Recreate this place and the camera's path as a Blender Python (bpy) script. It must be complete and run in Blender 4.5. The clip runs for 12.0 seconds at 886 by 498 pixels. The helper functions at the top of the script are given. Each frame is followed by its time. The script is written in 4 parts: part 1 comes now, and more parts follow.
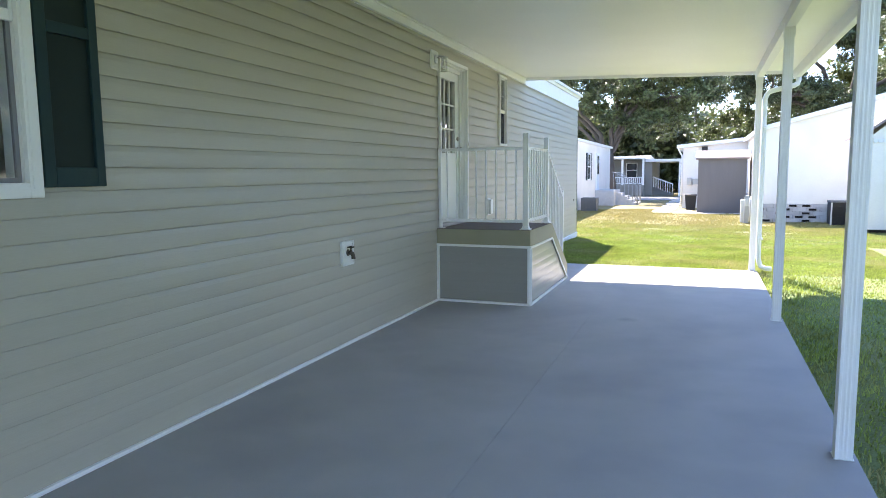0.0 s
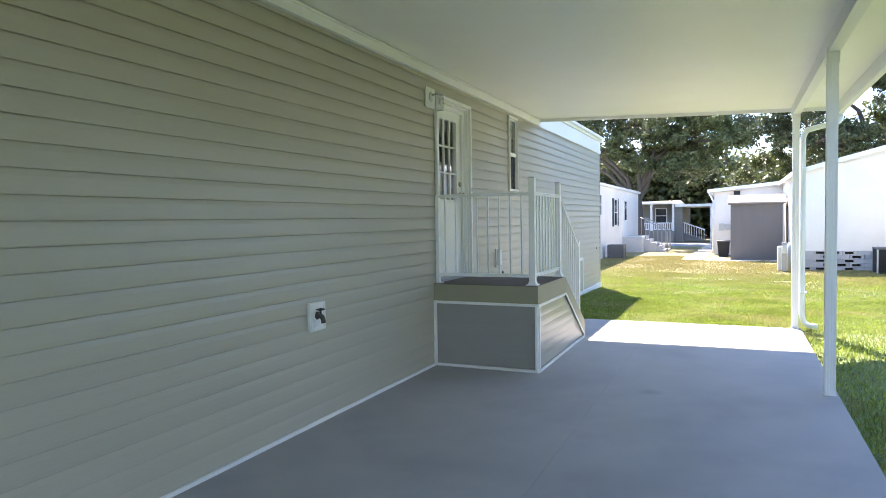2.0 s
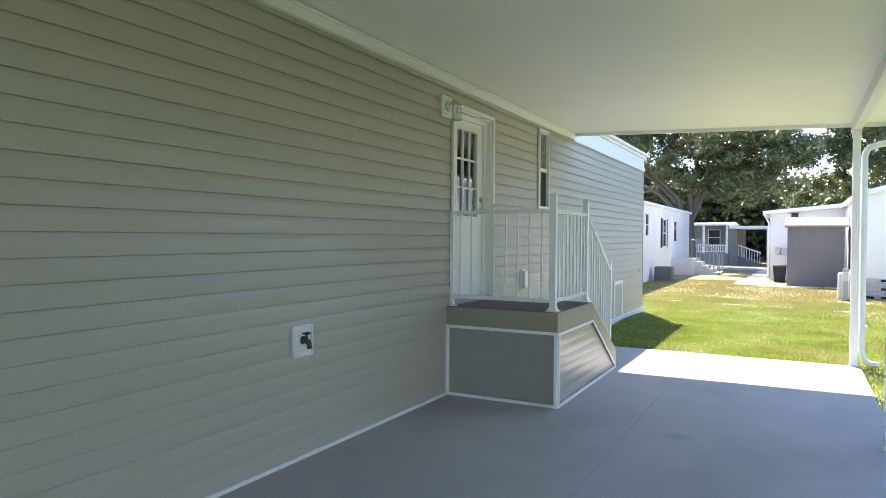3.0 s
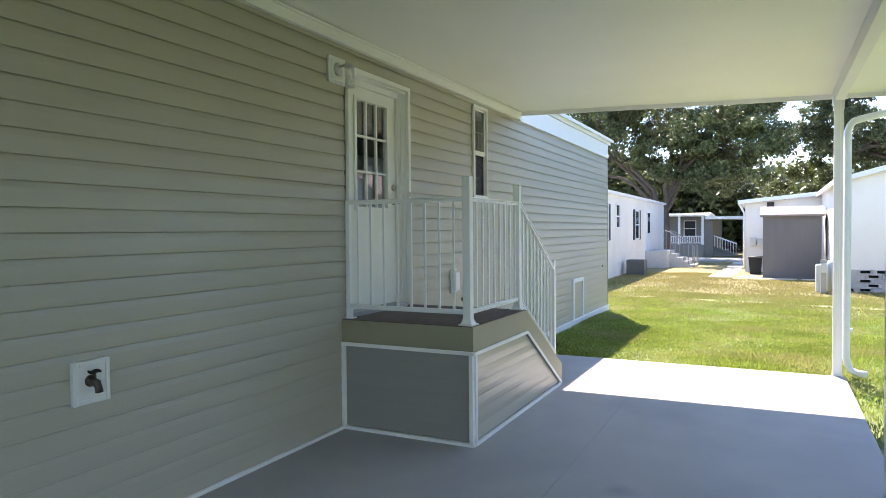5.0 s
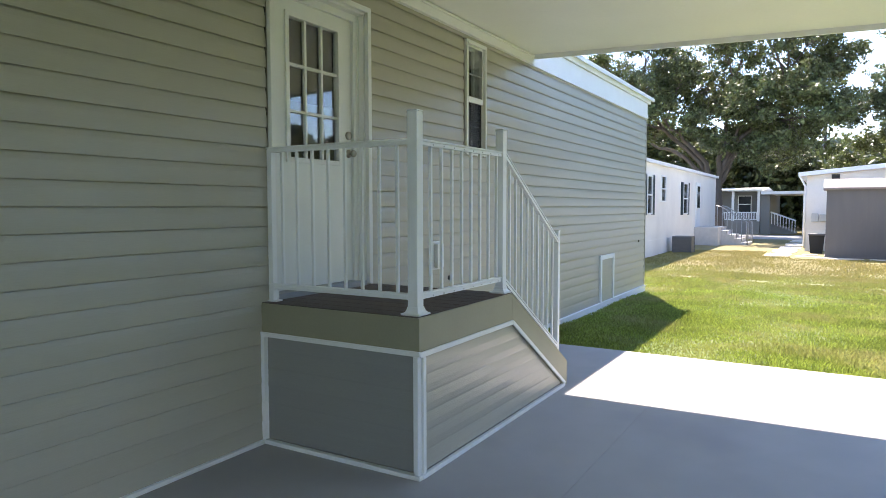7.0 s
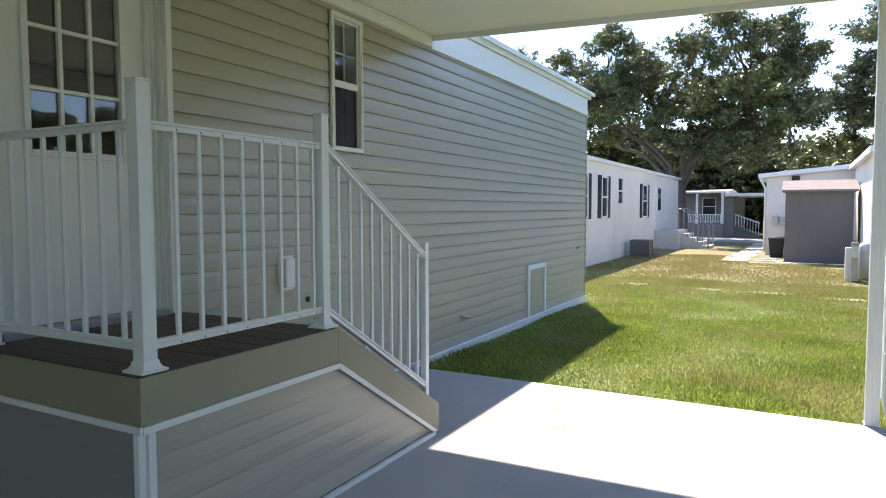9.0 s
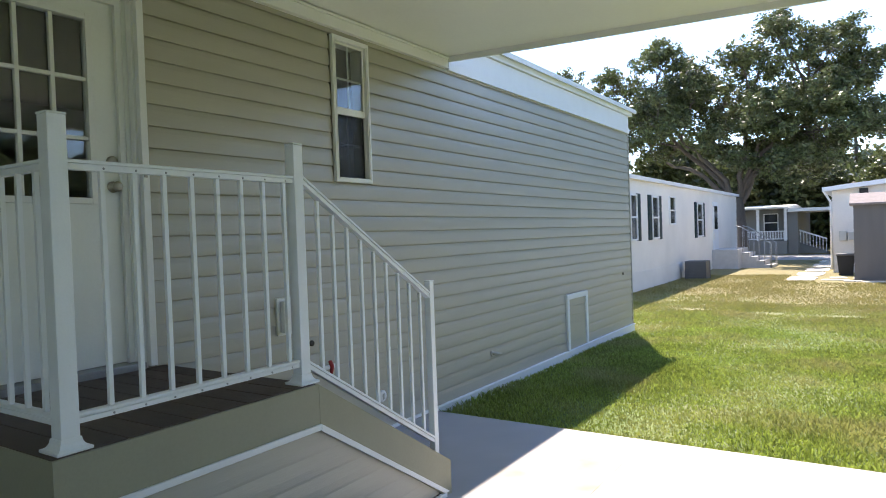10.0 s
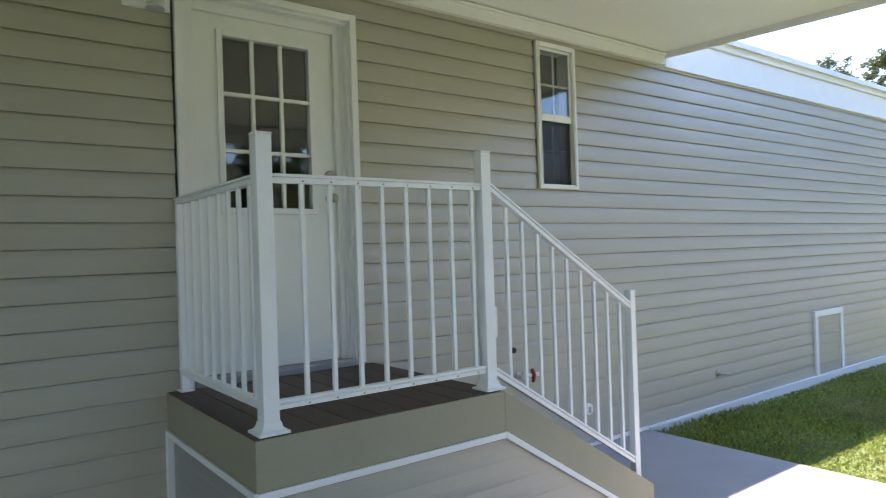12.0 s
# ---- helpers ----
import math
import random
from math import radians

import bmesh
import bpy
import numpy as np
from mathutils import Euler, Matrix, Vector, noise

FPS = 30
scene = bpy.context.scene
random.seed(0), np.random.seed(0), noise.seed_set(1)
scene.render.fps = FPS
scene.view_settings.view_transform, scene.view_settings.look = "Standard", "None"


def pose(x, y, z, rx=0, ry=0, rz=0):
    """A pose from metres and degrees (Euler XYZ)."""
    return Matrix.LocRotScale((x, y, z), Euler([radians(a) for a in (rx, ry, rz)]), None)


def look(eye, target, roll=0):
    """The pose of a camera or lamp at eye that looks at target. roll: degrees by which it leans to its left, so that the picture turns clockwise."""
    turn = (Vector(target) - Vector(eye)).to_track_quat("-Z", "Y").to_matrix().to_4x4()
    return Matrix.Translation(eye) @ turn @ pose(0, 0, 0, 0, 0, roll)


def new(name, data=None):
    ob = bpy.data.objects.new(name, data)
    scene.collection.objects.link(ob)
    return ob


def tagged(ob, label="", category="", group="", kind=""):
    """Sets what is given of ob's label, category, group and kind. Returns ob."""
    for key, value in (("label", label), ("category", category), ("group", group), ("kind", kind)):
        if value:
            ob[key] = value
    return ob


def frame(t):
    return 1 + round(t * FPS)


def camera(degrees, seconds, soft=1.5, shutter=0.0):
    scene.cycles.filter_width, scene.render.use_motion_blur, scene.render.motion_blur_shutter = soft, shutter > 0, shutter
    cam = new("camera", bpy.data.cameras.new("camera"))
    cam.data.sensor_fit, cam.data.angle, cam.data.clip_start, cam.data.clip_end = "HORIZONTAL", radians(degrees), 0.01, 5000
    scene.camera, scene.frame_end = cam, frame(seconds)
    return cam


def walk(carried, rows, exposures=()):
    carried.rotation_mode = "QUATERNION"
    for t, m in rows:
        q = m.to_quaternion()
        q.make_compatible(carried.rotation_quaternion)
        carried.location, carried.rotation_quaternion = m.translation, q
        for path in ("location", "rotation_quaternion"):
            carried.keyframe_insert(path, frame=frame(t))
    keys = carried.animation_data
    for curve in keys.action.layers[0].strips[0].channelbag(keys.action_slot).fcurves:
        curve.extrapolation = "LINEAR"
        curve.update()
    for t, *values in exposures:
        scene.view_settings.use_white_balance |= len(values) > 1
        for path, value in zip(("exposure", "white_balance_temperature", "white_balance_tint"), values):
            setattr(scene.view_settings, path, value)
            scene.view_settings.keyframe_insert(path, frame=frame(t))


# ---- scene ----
cam = camera(67.5, 12.0, soft=0.85, shutter=0.15)

PATH = [
    (0, (3.154, -7.863, 1.634), (2.43, -6.012, 1.407), -0.6),
    (0.5, (3.136, -7.645, 1.618), (2.356, -5.824, 1.342), -1.8),
    (1, (3.194, -7.376, 1.644), (2.343, -5.584, 1.392), -1.4),
    (1.5, (3.188, -7.139, 1.645), (2.311, -5.353, 1.44), -1.4),
    (2, (3.155, -6.866, 1.66), (2.347, -5.039, 1.572), -0.9),
    (2.5, (3.206, -6.551, 1.667), (2.287, -4.775, 1.63), -0.0),
    (4.5, (3.318, -5.085, 1.688), (2.361, -3.33, 1.645), 0.5),
    (5, (3.29, -4.668, 1.677), (2.399, -2.879, 1.623), -0.5),
    (5.5, (3.291, -4.293, 1.626), (2.317, -2.549, 1.532), 0.1),
    (6, (3.306, -3.911, 1.607), (2.201, -2.247, 1.498), 0.5),
    (6.5, (3.265, -3.521, 1.579), (2.237, -1.808, 1.477), -0.7),
    (7, (3.212, -3.113, 1.553), (2.197, -1.395, 1.427), -0.1),
    (7.5, (3.229, -2.765, 1.558), (2.261, -1.019, 1.434), -0.8),
    (9.5, (3.505, -1.357, 1.604), (2.55, 0.396, 1.485), -0.0),
    (10, (3.507, -1.111, 1.633), (2.413, 0.563, 1.592), -2.0),
    (10.5, (3.633, -0.986, 1.682), (2.445, 0.622, 1.74), -1.6),
    (11, (3.69, -0.926, 1.695), (2.518, 0.691, 1.799), -1.7),
    (11.5, (3.669, -0.908, 1.652), (2.323, 0.569, 1.724), -2.2),
    (12, (3.626, -0.921, 1.613), (2.029, 0.283, 1.623), -1.9),
]
EXPO = [(0.0, 2.44, 6340, 20), (2.5, 2.32, 6640, 19), (5.5, 2.04, 6720, 18), (7.5, 1.90, 6740, 18), (9.5, 1.43, 6700, 16), (10.5, 1.68, 6620, 17), (11.0, 1.82, 6600, 18), (12.0, 2.01, 6660, 22)]

walk(cam, [(t, look(eye, target, roll)) for t, eye, target, roll in PATH], exposures=EXPO)

# ---- light ----
SUN_WAY = Vector((0.335, -0.71, -1.0)).normalized()
world = bpy.data.worlds.new("daylight")
scene.world = world
world.use_nodes = True
wn = world.node_tree.nodes
sky = wn.new("ShaderNodeTexSky")
sky.sky_type, sky.sun_disc = "NISHITA", False
sky.sun_elevation = math.asin(-SUN_WAY.z)
sky.sun_rotation = math.atan2(-SUN_WAY.x, -SUN_WAY.y)
sky.air_density, sky.dust_density, sky.ozone_density = 1.0, 0.05, 4.0
world.node_tree.links.new(sky.outputs[0], wn["Background"].inputs[0])
wn["Background"].inputs[1].default_value = 0.145
sun = new("sun", bpy.data.lights.new("sun", "SUN"))
sun.data.energy, sun.data.angle, sun.data.color = 4.4, radians(0.53), (1.0, 0.92, 0.80)
sun.matrix_world = look((0, 0, 30), Vector((0, 0, 30)) + SUN_WAY)


# ---- materials ----
def mat(name, base, rough=0.6, vary=0.12, scale=6.0, fine=90.0, bump=0.12, metal=0.0, stain=None, stain_scale=1.2,
        stain_amount=0.35, stretch=(1, 1, 1), piece=0.0, spec=0.5, depth=0.01, thin=0.0, dry=None, spots=(), island=0.0):
    """A painted, poured or grown surface: two scales of variation, optional stains, fine relief."""
    m = bpy.data.materials.new(name)
    m.use_nodes = True
    nt = m.node_tree
    n, lk = nt.nodes, nt.links.new
    b = n["Principled BSDF"]
    tc = n.new("ShaderNodeTexCoord")
    mp = n.new("ShaderNodeMapping")
    mp.inputs["Scale"].default_value = stretch
    geo = n.new("ShaderNodeNewGeometry")
    lk(geo.outputs["Position"], mp.inputs[0])

    def noise_at(s, detail=4.0):
        t = n.new("ShaderNodeTexNoise")
        t.inputs["Scale"].default_value, t.inputs["Detail"].default_value = s, detail
        lk(mp.outputs[0], t.inputs["Vector"])
        return t.outputs["Fac"]

    big, small = noise_at(scale), noise_at(fine, 3.0)
    mix = n.new("ShaderNodeMath")
    mix.operation = "MULTIPLY_ADD"
    mix.inputs[1].default_value = 0.6
    half = n.new("ShaderNodeMath")
    half.operation = "MULTIPLY"
    half.inputs[1].default_value = 0.4
    lk(small, half.inputs[0])
    lk(big, mix.inputs[0])
    lk(half.outputs[0], mix.inputs[2])
    ramp = n.new("ShaderNodeMapRange")
    ramp.inputs["From Min"].default_value, ramp.inputs["From Max"].default_value = 0.3, 0.7
    ramp.inputs["To Min"].default_value, ramp.inputs["To Max"].default_value = 1 - vary, 1 + vary
    lk(mix.outputs[0], ramp.inputs[0])
    last = ramp.outputs[0]
    if piece:
        info = n.new("ShaderNodeObjectInfo")
        pr = n.new("ShaderNodeMapRange")
        pr.inputs["To Min"].default_value, pr.inputs["To Max"].default_value = 1 - piece, 1 + piece
        lk(info.outputs["Random"], pr.inputs[0])
        mul = n.new("ShaderNodeMath")
        mul.operation = "MULTIPLY"
        lk(last, mul.inputs[0])
        lk(pr.outputs[0], mul.inputs[1])
        last = mul.outputs[0]
    if island:
        ir = n.new("ShaderNodeMapRange")
        ir.inputs["To Min"].default_value, ir.inputs["To Max"].default_value = 1 - island, 1 + island
        lk(geo.outputs["Random Per Island"], ir.inputs[0])
        im = n.new("ShaderNodeMath")
        im.operation = "MULTIPLY"
        lk(last, im.inputs[0])
        lk(ir.outputs[0], im.inputs[1])
        last = im.outputs[0]
    tint = n.new("ShaderNodeVectorMath")
    tint.operation = "SCALE"
    tint.inputs[0].default_value = base
    lk(last, tint.inputs["Scale"])
    colour = tint.outputs[0]
    if stain:
        st = n.new("ShaderNodeMapRange")
        st.inputs["From Min"].default_value, st.inputs["From Max"].default_value = 0.48, 0.68
        st.inputs["To Max"].default_value = stain_amount
        lk(noise_at(stain_scale, 6.0), st.inputs[0])
        mc = n.new("ShaderNodeMix")
        mc.data_type = "RGBA"
        mc.inputs["B"].default_value = (*stain, 1)
        for sock in mc.inputs:
            if sock.name == "A" and sock.type == "RGBA":
                lk(colour, sock)
            if sock.name == "B" and sock.type == "RGBA":
                sock.default_value = (*stain, 1)
        lk(st.outputs[0], mc.inputs[0])
        colour = [o for o in mc.outputs if o.type == "RGBA"][0]
    for sx, sy, sr, tone in spots:
        ds = n.new("ShaderNodeVectorMath")
        ds.operation = "DISTANCE"
        ds.inputs[1].default_value = (sx, sy, 0.0)
        lk(geo.outputs["Position"], ds.inputs[0])
        wb = n.new("ShaderNodeMath")
        wb.operation = "MULTIPLY_ADD"
        wb.inputs[1].default_value = sr * 2.4
        lk(noise_at(3.0, 5.0), wb.inputs[0])
        lk(ds.outputs["Value"], wb.inputs[2])
        sm = n.new("ShaderNodeMapRange")
        sm.inputs["From Min"].default_value, sm.inputs["From Max"].default_value = sr * 1.1, sr * 2.2
        sm.inputs["To Min"].default_value, sm.inputs["To Max"].default_value = 0.75, 0.0
        lk(wb.outputs[0], sm.inputs[0])
        mx = n.new("ShaderNodeMix")
        mx.data_type = "RGBA"
        for sock in mx.inputs:
            if sock.name == "A" and sock.type == "RGBA":
                lk(colour, sock)
            if sock.name == "B" and sock.type == "RGBA":
                sock.default_value = (*tone, 1)
        lk(sm.outputs[0], mx.inputs[0])
        colour = [o for o in mx.outputs if o.type == "RGBA"][0]
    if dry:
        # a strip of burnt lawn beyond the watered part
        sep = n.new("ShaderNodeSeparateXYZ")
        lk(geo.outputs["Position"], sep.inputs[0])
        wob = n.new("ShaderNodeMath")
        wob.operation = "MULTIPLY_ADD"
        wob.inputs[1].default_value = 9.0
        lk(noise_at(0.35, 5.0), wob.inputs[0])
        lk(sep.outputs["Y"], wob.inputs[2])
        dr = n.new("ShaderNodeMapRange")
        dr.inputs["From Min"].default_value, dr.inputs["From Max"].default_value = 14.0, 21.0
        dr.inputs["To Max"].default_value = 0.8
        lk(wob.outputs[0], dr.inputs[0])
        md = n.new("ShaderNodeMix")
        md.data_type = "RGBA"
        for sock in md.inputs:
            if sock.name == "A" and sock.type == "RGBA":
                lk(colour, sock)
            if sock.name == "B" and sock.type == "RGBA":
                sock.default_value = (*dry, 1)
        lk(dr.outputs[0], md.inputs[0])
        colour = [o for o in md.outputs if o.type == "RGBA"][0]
    lk(colour, b.inputs["Base Color"])
    if thin:
        # light that comes through a thin leaf
        tr = n.new("ShaderNodeBsdfTranslucent")
        lk(colour, tr.inputs["Color"])
        ms = n.new("ShaderNodeMixShader")
        ms.inputs[0].default_value = thin
        lk(b.outputs[0], ms.inputs[1])
        lk(tr.outputs[0], ms.inputs[2])
        lk(ms.outputs[0], n["Material Output"].inputs["Surface"])
    b.inputs["Roughness"].default_value, b.inputs["Metallic"].default_value = rough, metal
    b.inputs["Specular IOR Level"].default_value = spec
    if bump:
        bp = n.new("ShaderNodeBump")
        bp.inputs["Strength"].default_value, bp.inputs["Distance"].default_value = bump, depth
        lk(small, bp.inputs["Height"])
        lk(bp.outputs[0], b.inputs["Normal"])
    return m


def glass_mat(name, tint=(0.9, 0.95, 0.95)):
    m = bpy.data.materials.new(name)
    m.use_nodes = True
    b = m.node_tree.nodes["Principled BSDF"]
    b.inputs["Base Color"].default_value = (*tint, 1)
    b.inputs["Roughness"].default_value, b.inputs["Transmission Weight"].default_value = 0.02, 1.0
    b.inputs["IOR"].default_value = 1.62
    return m


SIDING = mat("sage_vinyl_siding", (0.40, 0.382, 0.315), 0.32, 0.05, 1.5, 60, 0.08, stretch=(1, 0.25, 4), piece=0.02, spec=0.75)
# the siding vinyl again, darkened and greyed for the porch face in shade
SHADEDSKIRT = mat("shaded_skirt_vinyl", (0.255, 0.255, 0.24), 0.28, 0.06, 2, 60, 0.08, stretch=(0.4, 0.4, 4), piece=0.03, spec=0.8)
FASCIA = mat("sage_fascia_board", (0.29, 0.278, 0.195), 0.5, 0.06, 3, 70, 0.06)
WHITE = mat("white_vinyl_trim", (0.78, 0.79, 0.79), 0.4, 0.03, 5, 80, 0.04)
RAILWHITE = mat("white_powder_coat", (0.83, 0.85, 0.87), 0.35, 0.03, 7, 120, 0.04)
PANEL = mat("white_aluminium_panel", (0.86, 0.87, 0.83), 0.38, 0.03, 1.2, 30, 0.03)
DOORWHITE = mat("white_door_paint", (0.78, 0.80, 0.79), 0.4, 0.03, 4, 60, 0.04)
CONCRETE = mat("broom_concrete", (0.40, 0.388, 0.385), 0.8, 0.10, 1.7, 140, 0.25, stain=(0.31, 0.30, 0.31), stain_scale=0.9,
               stain_amount=0.6, depth=0.004,
               spots=((1.78, 3.25, 0.26, (0.30, 0.225, 0.12)), (1.95, 2.85, 0.22, (0.31, 0.24, 0.14)), (1.45, 2.9, 0.16, (0.32, 0.26, 0.16)), (2.75, 3.5, 0.2, (0.34, 0.29, 0.2)),
                      (3.1, -5.6, 0.1, (0.42, 0.42, 0.42)), (2.4, -0.4, 0.12, (0.28, 0.28, 0.28))))
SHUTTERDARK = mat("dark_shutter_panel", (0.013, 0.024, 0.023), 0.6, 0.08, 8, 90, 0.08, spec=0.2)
SHUTTER = mat("dark_green_shutter", (0.012, 0.034, 0.038), 0.5, 0.08, 8, 90, 0.08, spec=0.25)
SCREEN = mat("grey_sash_frame", (0.20, 0.20, 0.22), 0.5, 0.05, 6, 90, 0.05)
DECK = mat("brown_composite_deck", (0.075, 0.05, 0.04), 0.6, 0.2, 5, 60, 0.25, stretch=(1, 8, 1), piece=0.12)
PALEMETAL = mat("pale_lamp_metal", (0.55, 0.56, 0.58), 0.35, 0.05, 20, 100, 0.03, metal=0.4)
METALGREY = mat("grey_galvanised", (0.35, 0.36, 0.37), 0.45, 0.1, 6, 90, 0.05, metal=0.6)
BRONZE = mat("weathered_bronze", (0.10, 0.085, 0.07), 0.45, 0.2, 30, 200, 0.1, metal=0.7)
BRASS = mat("satin_nickel", (0.42, 0.39, 0.35), 0.3, 0.05, 30, 200, 0.02, metal=1.0)
RED = mat("red_valve_handle", (0.35, 0.02, 0.02), 0.5, 0.1, 30, 200, 0.05)
# near-black that paints the shade where siding stops short of the trim
GAPSHADE = mat("channel_gap_shade", (0.035, 0.035, 0.032), 0.8, 0.1, 20, 90, 0.05)
BLACK = mat("black_rubber", (0.02, 0.02, 0.02), 0.6, 0.1, 30, 100, 0.05)
INSIDE = mat("interior_paint", (0.10, 0.095, 0.09), 0.9, 0.05, 3, 40, 0.05)
BLIND = mat("grey_blind", (0.25, 0.24, 0.25), 0.7, 0.05, 5, 50, 0.05)
GLASS = glass_mat("window_glass")
MESH = bpy.data.materials.new("insect_screen")
MESH.use_nodes = True
mesh_nodes = MESH.node_tree.nodes
mesh_nodes["Principled BSDF"].inputs["Base Color"].default_value = (0.03, 0.03, 0.035, 1)
mesh_nodes["Principled BSDF"].inputs["Roughness"].default_value = 0.7
clear = mesh_nodes.new("ShaderNodeBsdfTransparent")
blend = mesh_nodes.new("ShaderNodeMixShader")
blend.inputs[0].default_value = 0.5
MESH.node_tree.links.new(mesh_nodes["Principled BSDF"].outputs[0], blend.inputs[1])
MESH.node_tree.links.new(clear.outputs[0], blend.inputs[2])
MESH.node_tree.links.new(blend.outputs[0], mesh_nodes["Material Output"].inputs["Surface"])
LAMPGLASS = bpy.data.materials.new("lamp_glass")
LAMPGLASS.use_nodes = True
lamp_nodes = LAMPGLASS.node_tree.nodes
lamp_nodes["Principled BSDF"].inputs["Base Color"].default_value = (0.75, 0.78, 0.8, 1)
lamp_nodes["Principled BSDF"].inputs["Roughness"].default_value = 0.08
lamp_clear = lamp_nodes.new("ShaderNodeBsdfTransparent")
lamp_blend = lamp_nodes.new("ShaderNodeMixShader")
lamp_blend.inputs[0].default_value = 0.72
LAMPGLASS.node_tree.links.new(lamp_nodes["Principled BSDF"].outputs[0], lamp_blend.inputs[1])
LAMPGLASS.node_tree.links.new(lamp_clear.outputs[0], lamp_blend.inputs[2])
LAMPGLASS.node_tree.links.new(lamp_blend.outputs[0], lamp_nodes["Material Output"].inputs["Surface"])
PALESTONE = mat("pale_sandy_stone", (0.60, 0.56, 0.49), 0.9, 0.15, 3, 40, 0.3, piece=0.08)
BARE = ((0.3, 13.5), (1.7, 13.2), (3.0, 13.05), (4.3, 12.7), (5.4, 12.5), (2.4, 19.6), (4.4, 19.9))
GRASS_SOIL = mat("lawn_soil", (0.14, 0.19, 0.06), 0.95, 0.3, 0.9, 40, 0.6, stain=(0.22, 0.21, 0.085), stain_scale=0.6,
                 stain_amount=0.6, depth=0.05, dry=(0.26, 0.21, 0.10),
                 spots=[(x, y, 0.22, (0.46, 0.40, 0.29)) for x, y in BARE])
WALLWHITE = mat("white_painted_stucco", (0.82, 0.79, 0.73), 0.7, 0.05, 1.0, 25, 0.2, stain=(0.55, 0.54, 0.50), stain_scale=0.6,
                stain_amount=0.25)
ROOFWHITE = mat("white_metal_roof", (0.78, 0.79, 0.80), 0.45, 0.05, 1, 20, 0.05)
SHEDGREY = mat("grey_shed_board", (0.165, 0.157, 0.155), 0.75, 0.08, 2, 40, 0.15, stretch=(3, 3, 0.4))
SHEDROOF = mat("pale_shingle", (0.26, 0.22, 0.205), 0.9, 0.15, 6, 60, 0.3)
BLOCK = mat("concrete_block", (0.50, 0.49, 0.48), 0.9, 0.12, 5, 60, 0.3, piece=0.12)
BARK = mat("oak_bark", (0.12, 0.10, 0.085), 0.95, 0.3, 4, 30, 0.8, stretch=(1, 1, 0.3), depth=0.05)
LEAF = mat("oak_leaf", (0.095, 0.120, 0.042), 0.38, 0.5, 0.35, 3, 0.0, stain=(0.17, 0.17, 0.08), stain_scale=0.7, stain_amount=0.5, thin=0.28, island=0.5, spec=0.55)
LEAFGREY = mat("grey_green_leaf", (0.085, 0.115, 0.05), 0.4, 0.45, 0.4, 3, 0.0, stain=(0.16, 0.18, 0.06), stain_scale=0.5, stain_amount=0.5, thin=0.28, island=0.5, spec=0.7)
LEAFLIGHT = mat("light_leaf", (0.11, 0.135, 0.045), 0.35, 0.4, 0.4, 3, 0.0, thin=0.35, island=0.5)
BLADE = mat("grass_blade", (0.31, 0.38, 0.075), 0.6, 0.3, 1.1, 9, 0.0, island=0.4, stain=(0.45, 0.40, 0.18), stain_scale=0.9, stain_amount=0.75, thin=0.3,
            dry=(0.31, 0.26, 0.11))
ACGREY = mat("condenser_grey", (0.13, 0.135, 0.14), 0.55, 0.1, 5, 60, 0.05, metal=0.3)
PLASTIC = mat("pale_utility_plastic", (0.52, 0.53, 0.50), 0.55, 0.05, 5, 60, 0.05)
TRUNKGREY = mat("grey_house_wall", (0.22, 0.22, 0.21), 0.7, 0.06, 2, 30, 0.1)
DARKPANE = mat("dark_window_pane", (0.03, 0.035, 0.04), 0.12, 0.1, 3, 30, 0.0)


# ---- builders ----
def box(bm, x0, x1, y0, y1, z0, z1):
    v = [bm.verts.new((x, y, z)) for x in (x0, x1) for y in (y0, y1) for z in (z0, z1)]
    for f in ((0, 1, 3, 2), (4, 6, 7, 5), (0, 4, 5, 1), (2, 3, 7, 6), (0, 2, 6, 4), (1, 5, 7, 3)):
        bm.faces.new([v[i] for i in f])
    return v


def boxes(*rows, bevel=0.0):
    bm = bmesh.new()
    for r in rows:
        box(bm, *r)
    if bevel:
        bmesh.ops.bevel(bm, geom=bm.edges[:], offset=bevel, segments=2, affect="EDGES", profile=0.6)
    return bm


def prism(points, axis, a, b):
    """A polygon in the two other axes, pushed from a to b along axis."""
    bm = bmesh.new()
    rings = []
    for v in (a, b):
        ring = []
        for p, q in points:
            c = {"x": (v, p, q), "y": (p, v, q), "z": (p, q, v)}[axis]
            ring.append(bm.verts.new(c))
        rings.append(ring)
    n = len(points)
    bm.faces.new(rings[0])
    bm.faces.new(rings[1][::-1])
    for i in range(n):
        j = (i + 1) % n
        bm.faces.new((rings[0][j], rings[0][i], rings[1][i], rings[1][j]))
    bmesh.ops.recalc_face_normals(bm, faces=bm.faces[:])
    return bm


def tube(path, radii, sides=10, bm=None):
    """A round tube along a path of points, with a radius for each (or one for all)."""
    bm = bm or bmesh.new()
    path = [Vector(p) for p in path]
    if not isinstance(radii, (list, tuple)):
        radii = [radii] * len(path)
    rings, side = [], None
    for i, p in enumerate(path):
        d = (path[min(i + 1, len(path) - 1)] - path[max(i - 1, 0)]).normalized()
        if side is None:
            side = d.orthogonal().normalized()
        side = (side - d * side.dot(d)).normalized()
        up = d.cross(side)
        rings.append([bm.verts.new(p + radii[i] * (math.cos(a) * side + math.sin(a) * up))
                      for a in (2 * math.pi * k / sides for k in range(sides))])
    for r, s in zip(rings, rings[1:]):
        for k in range(sides):
            f = bm.faces.new((r[k], r[(k + 1) % sides], s[(k + 1) % sides], s[k]))
            f.smooth = True
    bm.faces.new(rings[0][::-1])
    bm.faces.new(rings[-1])
    return bm


